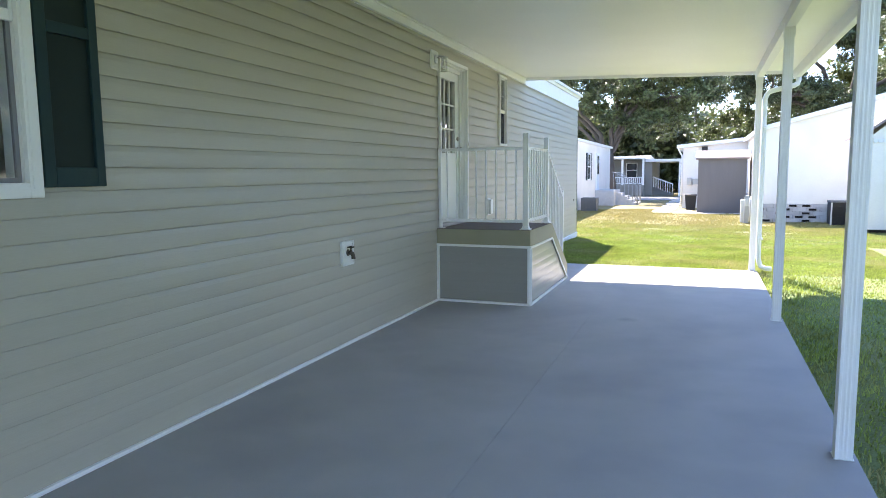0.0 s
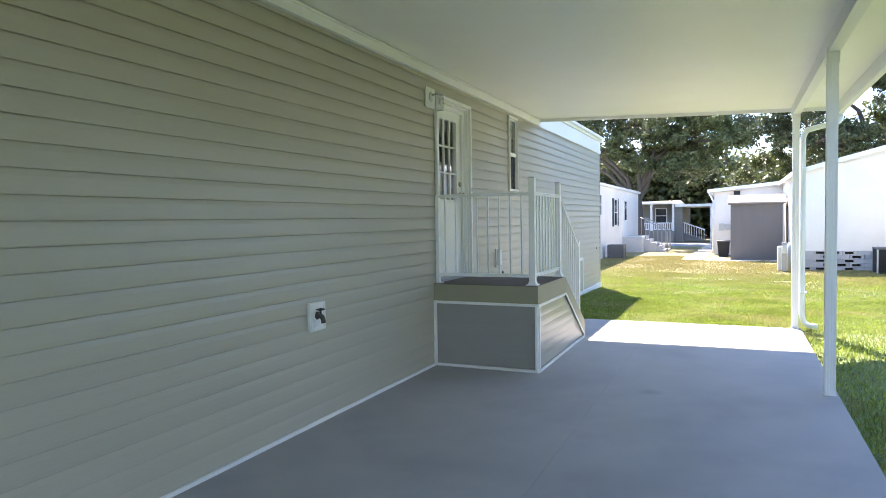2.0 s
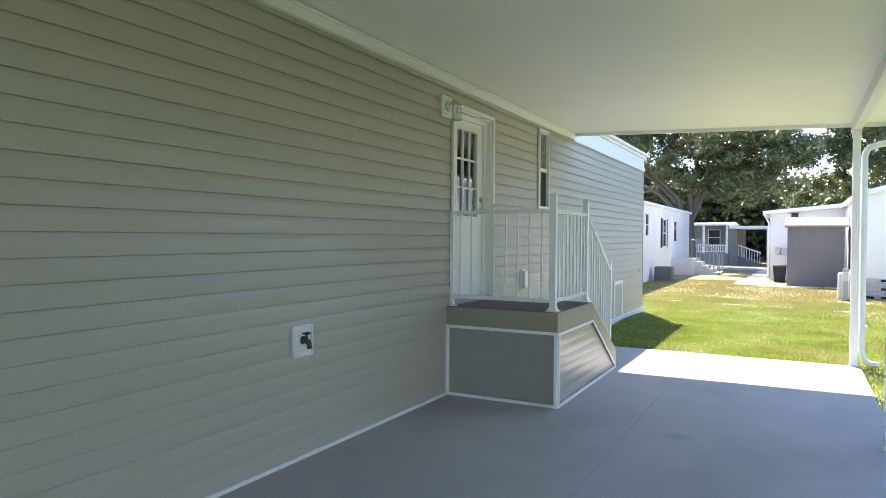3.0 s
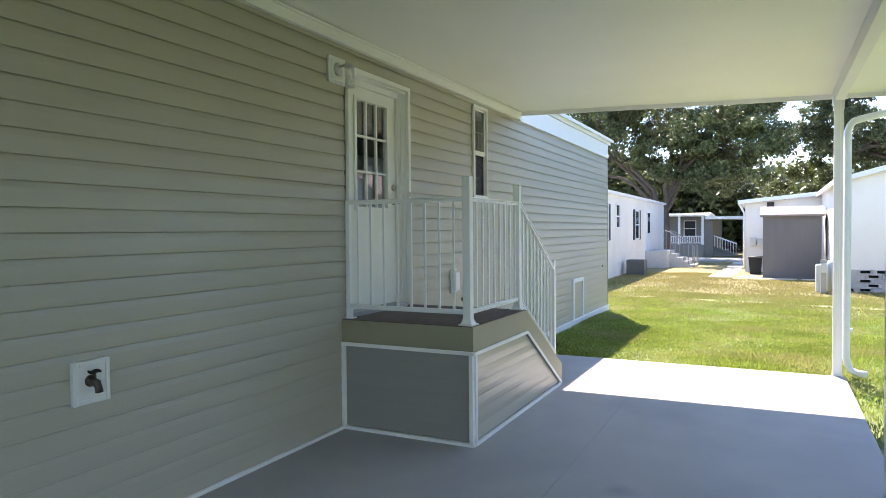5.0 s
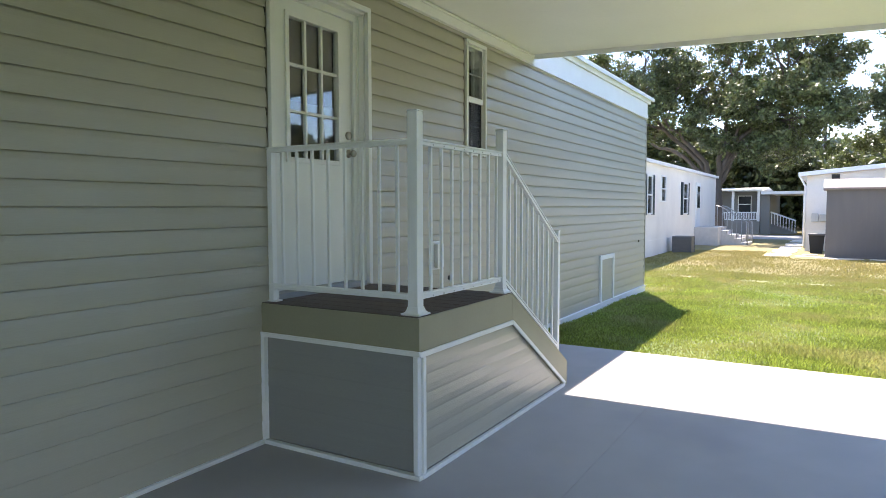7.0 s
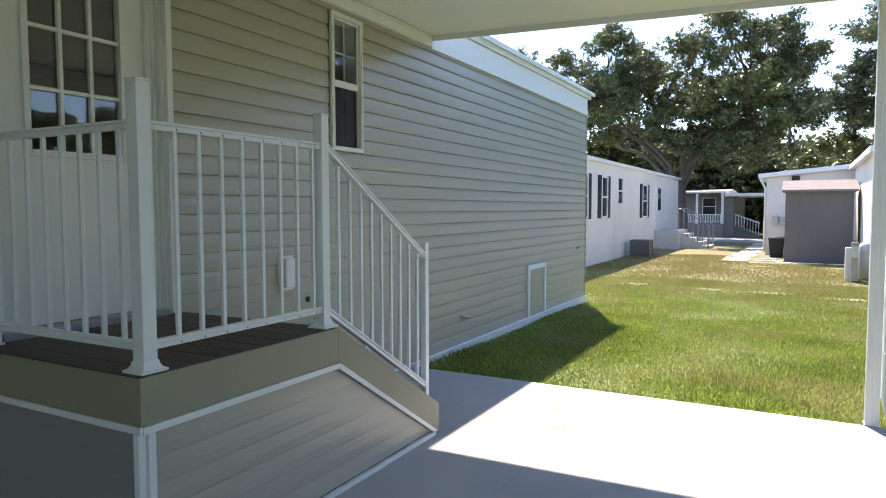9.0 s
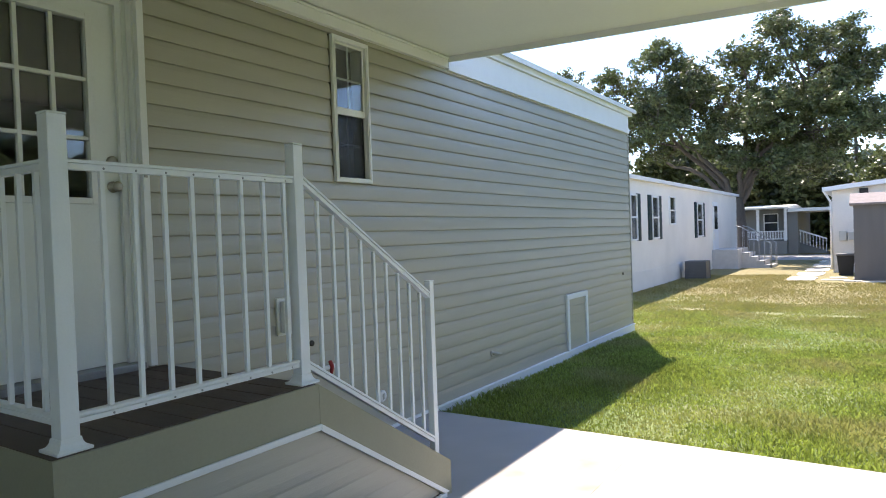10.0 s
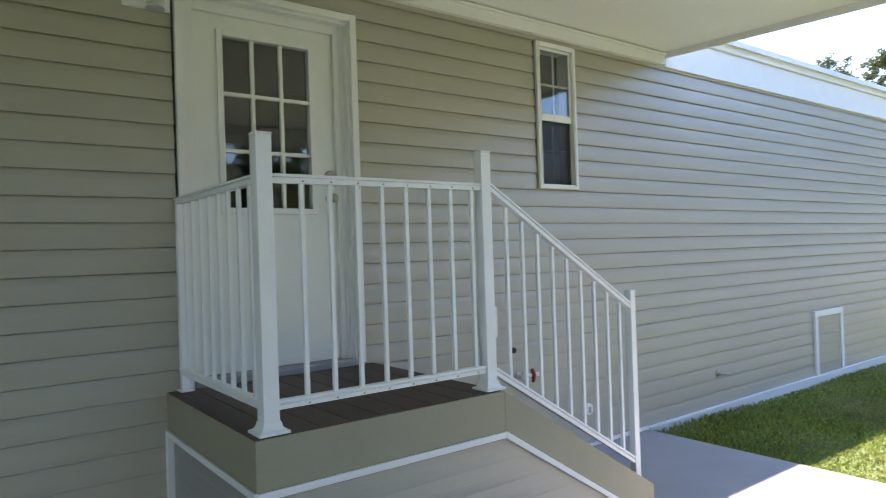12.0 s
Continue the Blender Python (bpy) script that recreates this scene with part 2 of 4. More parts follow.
def lathe(profile, centre, axis="z", sides=16):
    """Turn (radius, height) pairs round an axis through the centre."""
    bm = bmesh.new()
    rings = []
    for r, h in profile:
        ring = []
        for k in range(sides):
            a = 2 * math.pi * k / sides
            u, v = r * math.cos(a), r * math.sin(a)
            p = {"z": (u, v, h), "x": (h, u, v), "y": (u, h, v)}[axis]
            ring.append(bm.verts.new(Vector(p) + Vector(centre)))
        rings.append(ring)
    for r, s in zip(rings, rings[1:]):
        for k in range(sides):
            bm.faces.new((r[k], r[(k + 1) % sides], s[(k + 1) % sides], s[k])).smooth = True
    bm.faces.new(rings[0][::-1])
    bm.faces.new(rings[-1])
    bmesh.ops.recalc_face_normals(bm, faces=bm.faces[:])
    return bm


def mesh_of(name, bm, material):
    me = bpy.data.meshes.new(name)
    bm.to_mesh(me)
    bm.free()
    me.materials.append(material)
    return me


def part(name, bm, material, parent=None, label=""):
    ob = new(name, mesh_of(name, bm, material))
    ob.parent = parent
    return tagged(ob, label)


def thing(name, label, category, at=(0, 0, 0), group="", kind=""):
    ob = new(name)
    ob.empty_display_size = 0.1
    ob.location = at
    return tagged(ob, label, category, group, kind)


def struct(name, bm, material, label, category):
    return tagged(part(name, bm, material), label, category, kind="structure")


def soup(name, verts, faces, material, parent=None):
    me = bpy.data.meshes.new(name)
    me.from_pydata(verts, [], faces)
    me.materials.append(material)
    ob = new(name, me)
    ob.parent = parent
    return ob


# ---- ground, slab ----
LAWN0, LAWNDROP = -0.045, 0.075


def ground_z(x, y):
    """The lawn lies a little under the slab and falls gently away from it."""
    f = min(1.0, max(0.0, (y - 3.9) / 7.0))
    g = min(1.0, max(0.0, (x - 4.0) / 5.0))
    return LAWN0 - LAWNDROP * max(f, 0.6 * g) + 0.006 * noise.noise((x * 0.7, y * 0.7, 3.0))


def lawn():
    xs = sorted({-400, -150, -60, -30, -12, 14, 18, 25, 40, 80, 150, 400} | {-8 + 0.7 * i for i in range(32)})
    ys = sorted({-300, -120, -50, -20, 48, 70, 110, 200, 500} | {-14 + 0.7 * i for i in range(86)})
    verts, faces = [], []
    for y in ys:
        for x in xs:
            under = -0.05 < x < 3.9 and y < 3.9
            verts.append((x, y, ground_z(x, y) - (0.12 if under or (-7 < x < -0.05 and y < 10) else 0.0)))
    w = len(xs)
    for j in range(len(ys) - 1):
        for i in range(w - 1):
            faces.append((j * w + i, j * w + i + 1, (j + 1) * w + i + 1, (j + 1) * w + i))
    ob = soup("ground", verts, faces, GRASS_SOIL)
    tagged(ob, "sunlit green lawn with dry yellow patches", "lawn", kind="structure")


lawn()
pavement = thing("pavement", "pale grey broom-finished concrete carport slab", "pavement", kind="structure")
for x0, x1 in ((0.03, 1.999), (2.0005, 4.02)):
    part("concrete_slab", boxes((x0, x1, -13.0, 3.98, -0.13, 0.0), bevel=0.0012), CONCRETE, pavement)

# ---- the house ----
Y0, Y1, XW, TOP = -12.5, 10.1, -4.3, 3.34
OPEN = {"door": (0.113, 1.127, 0.93, 3.066), "small": (2.776, 3.161, 2.106, 3.194), "large": (-6.42, -5.48, 1.575, 3.18)}


def wall_with_openings(x0, x1, y0, y1, z0, z1, holes):
    bm = bmesh.new()
    edge = y0
    for a, b, c, d in sorted(holes):
        box(bm, x0, x1, edge, a, z0, z1)
        if c > z0:
            box(bm, x0, x1, a, b, z0, c)
        box(bm, x0, x1, a, b, d, z1)
        edge = b
    box(bm, x0, x1, edge, y1, z0, z1)
    return bm


wall_east = struct("wall_east", wall_with_openings(-0.15, -0.016, Y0, Y1, -0.1, TOP, OPEN.values()), SIDING,
                   "sage-green vinyl lap-sided wall of the manufactured home", "wall")
struct("wall_north", boxes((XW, -0.15, Y1 - 0.14, Y1, -0.1, TOP)), SIDING, "sage vinyl end wall of the home", "wall")
struct("wall_south", boxes((XW, -0.15, Y0, Y0 + 0.14, -0.1, TOP)), SIDING, "sage vinyl end wall of the home", "wall")
struct("wall_west", boxes((XW, XW + 0.14, Y0 + 0.14, Y1 - 0.14, -0.1, TOP)), SIDING, "sage vinyl rear wall of the home", "wall")
struct("floor", boxes((XW + 0.14, -0.15, Y0 + 0.14, Y1 - 0.14, 0.80, 0.92)), INSIDE, "plain floor inside the home", "floor")
struct("ceiling", boxes((XW + 0.14, -0.15, Y0 + 0.14, Y1 - 0.14, 3.22, 3.30)), INSIDE, "plain ceiling inside the home", "ceiling")
struct("roof", prism([(0.10, 3.60), (0.10, 3.66), (XW / 2, 4.32), (XW - 0.10, 3.66), (XW - 0.10, 3.60), (XW / 2, 4.24)], "y",
                     Y0 - 0.2, Y1 + 0.22), ROOFWHITE, "white shallow gable roof of the home", "roof")
for nm, ya in (("gable_north", Y1 - 0.14), ("gable_south", Y0)):
    struct(nm, prism([(0.0, TOP), (0.0, 3.6), (XW / 2, 4.24), (XW, 3.6), (XW, TOP)], "y", ya, ya + 0.14), SIDING,
           "sage vinyl gable above the end wall", "wall")

# ---- carport ----
carport = thing("carport", "white aluminium carport roof on slim square posts beside the home", "carport", (3.95, 0, 0))
carport.location = (0, 0, 0)


def ceil_z(x):
    return 3.378 - 0.034 * x


RX = 4.46
part("roof_panel", prism([(0.03, ceil_z(0.03)), (RX, ceil_z(RX)), (RX, ceil_z(RX) + 0.075), (0.03, ceil_z(0.03) + 0.075)], "y", -12.6, 4.40),
     PANEL, carport, "smooth white insulated roof panel")

part("front_fascia", prism([(0.03, ceil_z(0.03) - 0.054), (RX + 0.02, ceil_z(RX) - 0.054), (RX + 0.02, ceil_z(RX) + 0.09), (0.03, ceil_z(0.03) + 0.09)],
                           "y", 4.40, 4.425), WHITE, carport, "thin white metal end fascia")
part("wall_ledger", boxes((0.0, 0.045, -12.4, 4.399, 3.262, 3.366), (0.045, 0.058, -12.4, 4.398, 3.345, 3.366), bevel=0.003), WHITE, carport,
     "white ledger trim along the wall")
part("beam", boxes((3.90, 4.0, -12.6, 4.36, ceil_z(3.95) - 0.143, ceil_z(3.95) + 0.004), bevel=0.004), WHITE, carport, "white side beam on the posts")
gutter = prism([(RX, 3.28), (RX, 3.12), (RX + 0.02, 3.09), (RX + 0.09, 3.09), (RX + 0.12, 3.15), (RX + 0.12, 3.25), (RX + 0.105, 3.25),
                (RX + 0.105, 3.155), (RX + 0.085, 3.105), (RX + 0.025, 3.105), (RX + 0.015, 3.13), (RX + 0.015, 3.28)], "y", -12.6, 4.43)
part("gutter", gutter, WHITE, carport, "white ogee rain gutter")


def fluted_section(cx, cy, half):
    """A square with three shallow flutes in each face."""
    pts = []
    side = [(-half, 0.0), (-0.031, 0.0), (-0.027, 0.0012), (-0.017, 0.0012), (-0.013, 0.0), (-0.007, 0.0), (-0.003, 0.0012), (0.003, 0.0012), (0.007, 0.0),
            (0.013, 0.0), (0.017, 0.0012), (0.027, 0.0012), (0.031, 0.0)]
    for k in range(4):
        c, s = round(math.cos(k * math.pi / 2)), round(math.sin(k * math.pi / 2))
        for u, d in side:
            v = -half + d
            pts.append((cx + c * u - s * v, cy + s * u + c * v))
    return pts


def carport_post(y):
    """A slim square fluted post with a foot plate and two brackets at the beam."""
    zt = ceil_z(3.95) - 0.143
    p = part("post", prism(fluted_section(3.945, y, 0.045), "z", 0.0, zt), RAILWHITE, carport, "slim square white metal post")
    part("foot_plate", boxes((3.893, 3.997, y - 0.052, y + 0.052, 0.0, 0.008), bevel=0.003), RAILWHITE, p)
    for xa in (3.8925, 3.9915):
        part("bracket", boxes((xa, xa + 0.006, y - 0.05, y + 0.05, zt - 0.10, zt + 0.05)), RAILWHITE, p)


for y in (-11.2, -7.4, -3.66, 0.07, 4.02):
    carport_post(y)

spout_path = [(4.525, 4.26, 3.10), (4.525, 4.26, 3.04), (4.51, 4.25, 2.995), (4.46, 4.22, 2.965), (4.20, 4.15, 2.905), (4.10, 4.12, 2.875),
              (4.065, 4.105, 2.83), (4.04, 4.10, 2.76), (4.04, 4.10, 1.6), (4.04, 4.10, 0.20), (4.058, 4.10, 0.12), (4.08, 4.10, 0.06), (4.14, 4.08, 0.03),
              (4.24, 4.05, 0.025)]
spout = part("downspout", tube(spout_path, 0.04, 12), RAILWHITE, carport, "white round-cornered downspout with elbows")
for z in (0.5, 2.3):
    part("strap", boxes((4.012, 4.10, 4.04, 4.145, z, z + 0.03), bevel=0.003), RAILWHITE, spout)

# ---- trim on the house ----
base_trim = thing("baseboard", "white strip along the foot of the siding", "trim", kind="structure")
part("slab_strip", boxes((0.0, 0.028, Y0, -0.03, 0.0, 0.026), (0.0, 0.028, 2.42, 4.0, 0.0, 0.026), bevel=0.004), WHITE, base_trim)
part("skirt_strip", boxes((0.0, 0.03, 4.0, Y1 + 0.02, -0.11, 0.02), (0.03, 0.042, 4.0, Y1 + 0.02, 0.0, 0.02), bevel=0.003), WHITE, base_trim)
eave = thing("trim", "white frieze and boxed eave along the roof edge", "trim", kind="structure")
part("frieze_board", boxes((0.0, 0.03, 4.43, Y1 + 0.02, 3.25, 3.335), bevel=0.004), WHITE, eave)
part("upper_frieze", boxes((0.0, 0.018, 4.43, Y1 + 0.01, 3.339, 3.541), bevel=0.003), WHITE, eave)
part("eave_fascia", boxes((0.0, 0.05, Y0, Y1 + 0.14, 3.545, 3.64), bevel=0.006), WHITE, eave)
part("drip_edge", boxes((0.0, 0.075, Y0, Y1 + 0.16, 3.645, 3.672), bevel=0.004), ROOFWHITE, eave)
part("corner_post", boxes((-0.10, 0.012, Y1 + 0.001, Y1 + 0.022, -0.1, 3.25), bevel=0.003), SIDING, wall_east, "sage corner post of the siding")

# ---- entry door ----
door = thing("door_1", "closed white entry door with nine window panes above a plain panel", "door", kind="structure")
DX = -0.105


def lite(name, y0, y1, z0, z1, x, parent, thick=0.006):
    ob = part(name, boxes((x - thick / 2, x + thick / 2, y0, y1, z0, z1)), GLASS, parent)
    ob.visible_shadow = False
    return ob


part("door_frame", boxes((-0.15, 0.0, 0.113, 0.134, 0.93, 3.066), (-0.15, 0.0, 1.106, 1.127, 0.93, 3.066), (-0.15, 0.0, 0.134, 1.106, 3.045, 3.066), bevel=0.002),
     WHITE, door, "white door jamb")
part("casing", boxes((0.0, 0.034, 0.075, 0.118, 0.945, 3.105), (0.0, 0.034, 1.122, 1.165, 0.945, 3.105), (0.0, 0.034, 0.118, 1.122, 3.062, 3.105), bevel=0.004),
     WHITE, door, "white brick-mould casing")
part("stop", boxes((-0.083, -0.055, 0.134, 0.192, 0.972, 3.045), (-0.083, -0.055, 1.048, 1.106, 0.972, 3.045), (-0.083, -0.055, 0.192, 1.048, 2.99, 3.045),
                   (-0.055, -0.045, 0.134, 0.160, 0.972, 3.045), (-0.055, -0.045, 1.080, 1.106, 0.972, 3.045), bevel=0.002), WHITE, door, "stepped white door stop")
part("threshold", boxes((-0.15, 0.02, 0.134, 1.106, 0.93, 0.972), bevel=0.006), METALGREY, door, "grey metal threshold")
GY0, GY1, GZ0, GZ1 = 0.36, 0.885, 1.905, 2.875
slab = part("door_slab", boxes((DX - 0.02, DX + 0.02, 0.176, GY0, 0.976, 2.998), (DX - 0.02, DX + 0.02, GY1, 1.064, 0.976, 2.998),
                               (DX - 0.02, DX + 0.02, GY0, GY1, 0.976, GZ0), (DX - 0.02, DX + 0.02, GY0, GY1, GZ1, 2.998)), DOORWHITE, door, "plain white steel door leaf")
part("glazing_bead", boxes((DX + 0.02, DX + 0.036, GY0 - 0.035, GY0, GZ0 - 0.035, GZ1 + 0.035), (DX + 0.02, DX + 0.036, GY1, GY1 + 0.035, GZ0 - 0.035, GZ1 + 0.035),
                           (DX + 0.02, DX + 0.036, GY0, GY1, GZ0 - 0.035, GZ0), (DX + 0.02, DX + 0.036, GY0, GY1, GZ1, GZ1 + 0.035), bevel=0.004), WHITE, slab,
     "raised white bead round the panes")
gw, gh = (GY1 - GY0) / 3, (GZ1 - GZ0) / 3
for i in (1, 2):
    part("muntin", boxes((DX - 0.008, DX + 0.024, GY0 + gw * i - 0.011, GY0 + gw * i + 0.011, GZ0, GZ1), bevel=0.004), WHITE, slab)
    part("muntin", boxes((DX - 0.006, DX + 0.022, GY0, GY1, GZ0 + gh * i - 0.011, GZ0 + gh * i + 0.011), bevel=0.004), WHITE, slab)
for i in range(3):
    for j in range(3):
        lite("pane", GY0 + gw * i + 0.011 * (i > 0), GY0 + gw * (i + 1) - 0.011 * (i < 2), GZ0 + gh * j + 0.011 * (j > 0), GZ0 + gh * (j + 1) - 0.011 * (j < 2), DX, slab)
part("door_knob", lathe([(0.032, 0.0), (0.032, 0.008), (0.012, 0.012), (0.012, 0.035), (0.026, 0.042), (0.029, 0.058), (0.02, 0.07), (0.003, 0.072)],
                        (DX + 0.02, 1.01, 1.97), "x"), BRASS, slab, "satin metal door knob")
part("deadbolt", lathe([(0.033, 0.0), (0.033, 0.014), (0.026, 0.022), (0.003, 0.024)], (DX + 0.02, 1.01, 2.11), "x"), BRASS, slab, "round satin metal deadbolt")
part("bell_button", boxes((0.034, 0.044, 1.128, 1.146, 2.02, 2.07), bevel=0.003), BRASS, door)


# ---- windows ----
def sash_window(name, label, y0, y1, z0, z1, zm, cols, rows, trim):
    """A double-hung window: casing, two sashes with muntins, panes; the lower sash sits further in."""
    w = thing(name, label, "window", kind="structure")
    part("casing", boxes((0.0, 0.03, y0, y0 + trim, z0, z1), (0.0, 0.03, y1 - trim, y1, z0, z1), (0.0, 0.03, y0 + trim, y1 - trim, z1 - trim, z1),
                         (0.0, 0.03, y0 + trim, y1 - trim, z0, z0 + trim), (0.03, 0.036, y0 + trim * 0.6, y0 + trim * 0.8, z0 + trim * 0.6, z1 - trim * 0.6),
                         (0.03, 0.036, y1 - trim * 0.8, y1 - trim * 0.6, z0 + trim * 0.6, z1 - trim * 0.6), bevel=0.003), WHITE, w, "white vinyl window casing")
    a, b, c, d = y0 + trim - 0.004, y1 - trim + 0.004, z0 + trim - 0.004, z1 - trim + 0.004
    part("window_frame", boxes((-0.14, -0.001, a, a + 0.006, c, d), (-0.14, -0.001, b - 0.006, b, c, d), (-0.14, -0.001, a + 0.006, b - 0.006, d - 0.006, d),
                               (-0.14, -0.001, a + 0.006, b - 0.006, c, c + 0.006)), WHITE, w)
    a, b, c, d = a + 0.007, b - 0.007, c + 0.007, d - 0.007
    for nm, lo, hi, x, f in (("upper_sash", zm - 0.035, d, -0.008, 0.018), ("lower_sash", c, zm + 0.004, -0.032, 0.024)):
        low = 0.055 if nm == "upper_sash" else f
        s = part(nm, boxes((x - 0.012, x + 0.012, a, a + f, lo, hi), (x - 0.012, x + 0.012, b - f, b, lo, hi), (x - 0.012, x + 0.012, a + f, b - f, hi - f, hi),
                           (x - 0.012, x + 0.012, a + f, b - f, lo, lo + low), bevel=0.003), SCREEN if nm == "lower_sash" else WHITE, w)
        lite("pane", a + f, b - f, lo + low, hi - f, x, s)
        if nm == "lower_sash" and cols > 1:
            sc = part("insect_screen", boxes((x + 0.014, x + 0.015, a, b, lo, hi)), MESH, s, "fine dark insect screen")
            sc.visible_shadow = False
        for i in range(1, cols):
            yy = a + f + (b - a - 2 * f) * i / cols
            part("muntin", boxes((x - 0.012, x - 0.006, yy - 0.008, yy + 0.008, lo + f, hi - f)), WHITE, s)
        for i in range(1, rows):
            zz = lo + f + (hi - lo - 2 * f) * i / rows
            part("muntin", boxes((x - 0.0125, x - 0.0065, a + f, b - f, zz - 0.008, zz + 0.008)), WHITE, s)
    return w


sash_window("window_1", "narrow white double-hung window with divided panes", 2.75, 3.187, 2.08, 3.22, 2.65, 2, 2, 0.036)
wl = sash_window("window_2", "large white double-hung window beside a dark shutter", -6.47, -5.44, 1.532, 3.22, 2.425, 1, 1, 0.075)
blind = thing("window_blind", "grey horizontal slat blind hanging inside the window", "blind", (0, 0, 0))
for k in range(17):
    part("slat", boxes((-0.20, -0.165, -6.36, -5.55, 1.62 + k * 0.048, 1.626 + k * 0.048)), BLIND, blind)
part("headrail", boxes((-0.205, -0.16, -6.37, -5.54, 2.44, 2.48)), BLIND, blind)

shutter = thing("shutter", "dark green moulded shutter with two recessed panels beside the window", "shutter")
SY0, SY1, SZ0, SZ1 = -5.432, -5.06, 1.582, 3.21
part("frame", boxes((0.002, 0.034, SY0, SY0 + 0.065, SZ0, SZ1), (0.002, 0.034, SY1 - 0.055, SY1, SZ0, SZ1), (0.002, 0.034, SY0 + 0.065, SY1 - 0.055, SZ0, SZ0 + 0.105),
                    (0.002, 0.034, SY0 + 0.065, SY1 - 0.055, SZ1 - 0.09, SZ1), (0.002, 0.034, SY0 + 0.065, SY1 - 0.055, 2.37, 2.43), bevel=0.005), SHUTTER, shutter)
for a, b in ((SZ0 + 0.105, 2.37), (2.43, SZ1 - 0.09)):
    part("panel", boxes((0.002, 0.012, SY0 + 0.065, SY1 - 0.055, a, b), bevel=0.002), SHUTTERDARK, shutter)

# ---- wall fittings ----
lamp = thing("wall_lamp", "clear glass and pale metal porch lamp on a white block", "wall lamp", group="")
part("mounting_block", boxes((0.0, 0.020, -0.172, 0.06, 2.915, 3.14), (0.020, 0.026, -0.145, 0.035, 2.945, 3.11), bevel=0.005), WHITE, lamp, "square white siding block")
part("backplate", lathe([(0.055, 0.0), (0.055, 0.01), (0.04, 0.018), (0.004, 0.02)], (0.026, -0.055, 3.035), "x", 20), PALEMETAL, lamp)
part("arm", tube([(0.034, -0.055, 3.05), (0.09, -0.05, 3.07), (0.12, -0.045, 3.065)], 0.009, 8), PALEMETAL, lamp)
part("cap", lathe([(0.01, 0.03), (0.016, 0.024), (0.05, 0.006), (0.052, 0.0), (0.046, 0.0)], (0.135, -0.045, 3.045), "z", 16), PALEMETAL, lamp)
lg = part("glass_shade", lathe([(0.036, 0.158), (0.042, 0.13), (0.042, 0.02), (0.038, 0.001)], (0.135, -0.045, 2.885), "z", 18), LAMPGLASS, lamp,
          "clear glass shade")
lg.visible_shadow = False
part("bulb", lathe([(0.009, 0.045), (0.011, 0.03), (0.02, 0.01), (0.021, -0.008), (0.014, -0.024), (0.002, -0.028)], (0.135, -0.045, 2.975), "z", 12), WHITE, lamp)
part("base_ring", lathe([(0.044, 0.008), (0.046, 0.0), (0.03, -0.004), (0.004, -0.006)], (0.135, -0.045, 2.88), "z", 16), PALEMETAL, lamp)

tap = thing("garden_tap", "dark weathered garden tap in a square white block", "tap", (0, 0, 0))
part("block", boxes((0.0, 0.03, -2.455, -2.24, 0.77, 1.004), (0.03, 0.036, -2.448, -2.425, 0.777, 0.997), (0.03, 0.036, -2.27, -2.247, 0.777, 0.997),
                    (0.03, 0.036, -2.425, -2.27, 0.777, 0.80), (0.03, 0.036, -2.425, -2.27, 0.974, 0.997), bevel=0.004), WHITE, tap, "square white mounting block")
part("flange", lathe([(0.032, 0.0), (0.032, 0.008), (0.02, 0.014), (0.016, 0.02)], (0.03, -2.36, 0.895), "x", 14), BRONZE, tap)
part("body", tube([(0.04, -2.365, 0.895), (0.058, -2.36, 0.894), (0.072, -2.352, 0.885), (0.08, -2.348, 0.862), (0.082, -2.346, 0.835)], [0.016, 0.021, 0.022, 0.019, 0.021], 12), BRONZE, tap)
part("stem", tube([(0.062, -2.357, 0.9), (0.062, -2.357, 0.945)], 0.009, 8), BRONZE, tap)
wheel = [(0.062 + 0.03 * math.cos(a), -2.357 + 0.03 * math.sin(a), 0.947 + 0.004 * math.cos(3 * a)) for a in (2 * math.pi * k / 18 for k in range(19))]
part("handwheel", tube(wheel, 0.0055, 6), BLACK, tap, "small dark handwheel")
part("spoke", boxes((0.034, 0.09, -2.3605, -2.3535, 0.943, 0.949), (0.0585, 0.0655, -2.385, -2.329, 0.9435, 0.9495)), BLACK, tap)

box_out = thing("outlet_cover", "white weatherproof outlet cover on the siding", "outlet")
part("block", boxes((0.0, 0.022, 2.095, 2.25, 0.97, 1.235), bevel=0.006), WHITE, box_out)
part("lid", boxes((0.022, 0.07, 2.115, 2.23, 0.99, 1.215), bevel=0.014), WHITE, box_out, "domed white cover")

hole = thing("wall_port", "small black round port in the siding", "port")
part("port", lathe([(0.022, 0.0), (0.022, 0.012), (0.014, 0.014), (0.003, 0.014)], (0.0, 2.433, 0.87), "x", 12), BLACK, hole)

valve = thing("pipe_valve", "white pipe stub with a red valve handle on the siding", "valve")
part("flange", lathe([(0.03, 0.0), (0.03, 0.01), (0.017, 0.014), (0.017, 0.06), (0.003, 0.062)], (0.0, 2.47, 0.675), "x", 12), WHITE, valve)
part("pipe", tube([(0.05, 2.44, 0.675), (0.05, 2.66, 0.675)], 0.016, 10), WHITE, valve)
part("valve_handle", tube([(0.05, 2.57, 0.72), (0.07, 2.57, 0.68), (0.06, 2.57, 0.625)], [0.014, 0.017, 0.012], 8), RED, valve, "red valve handle")

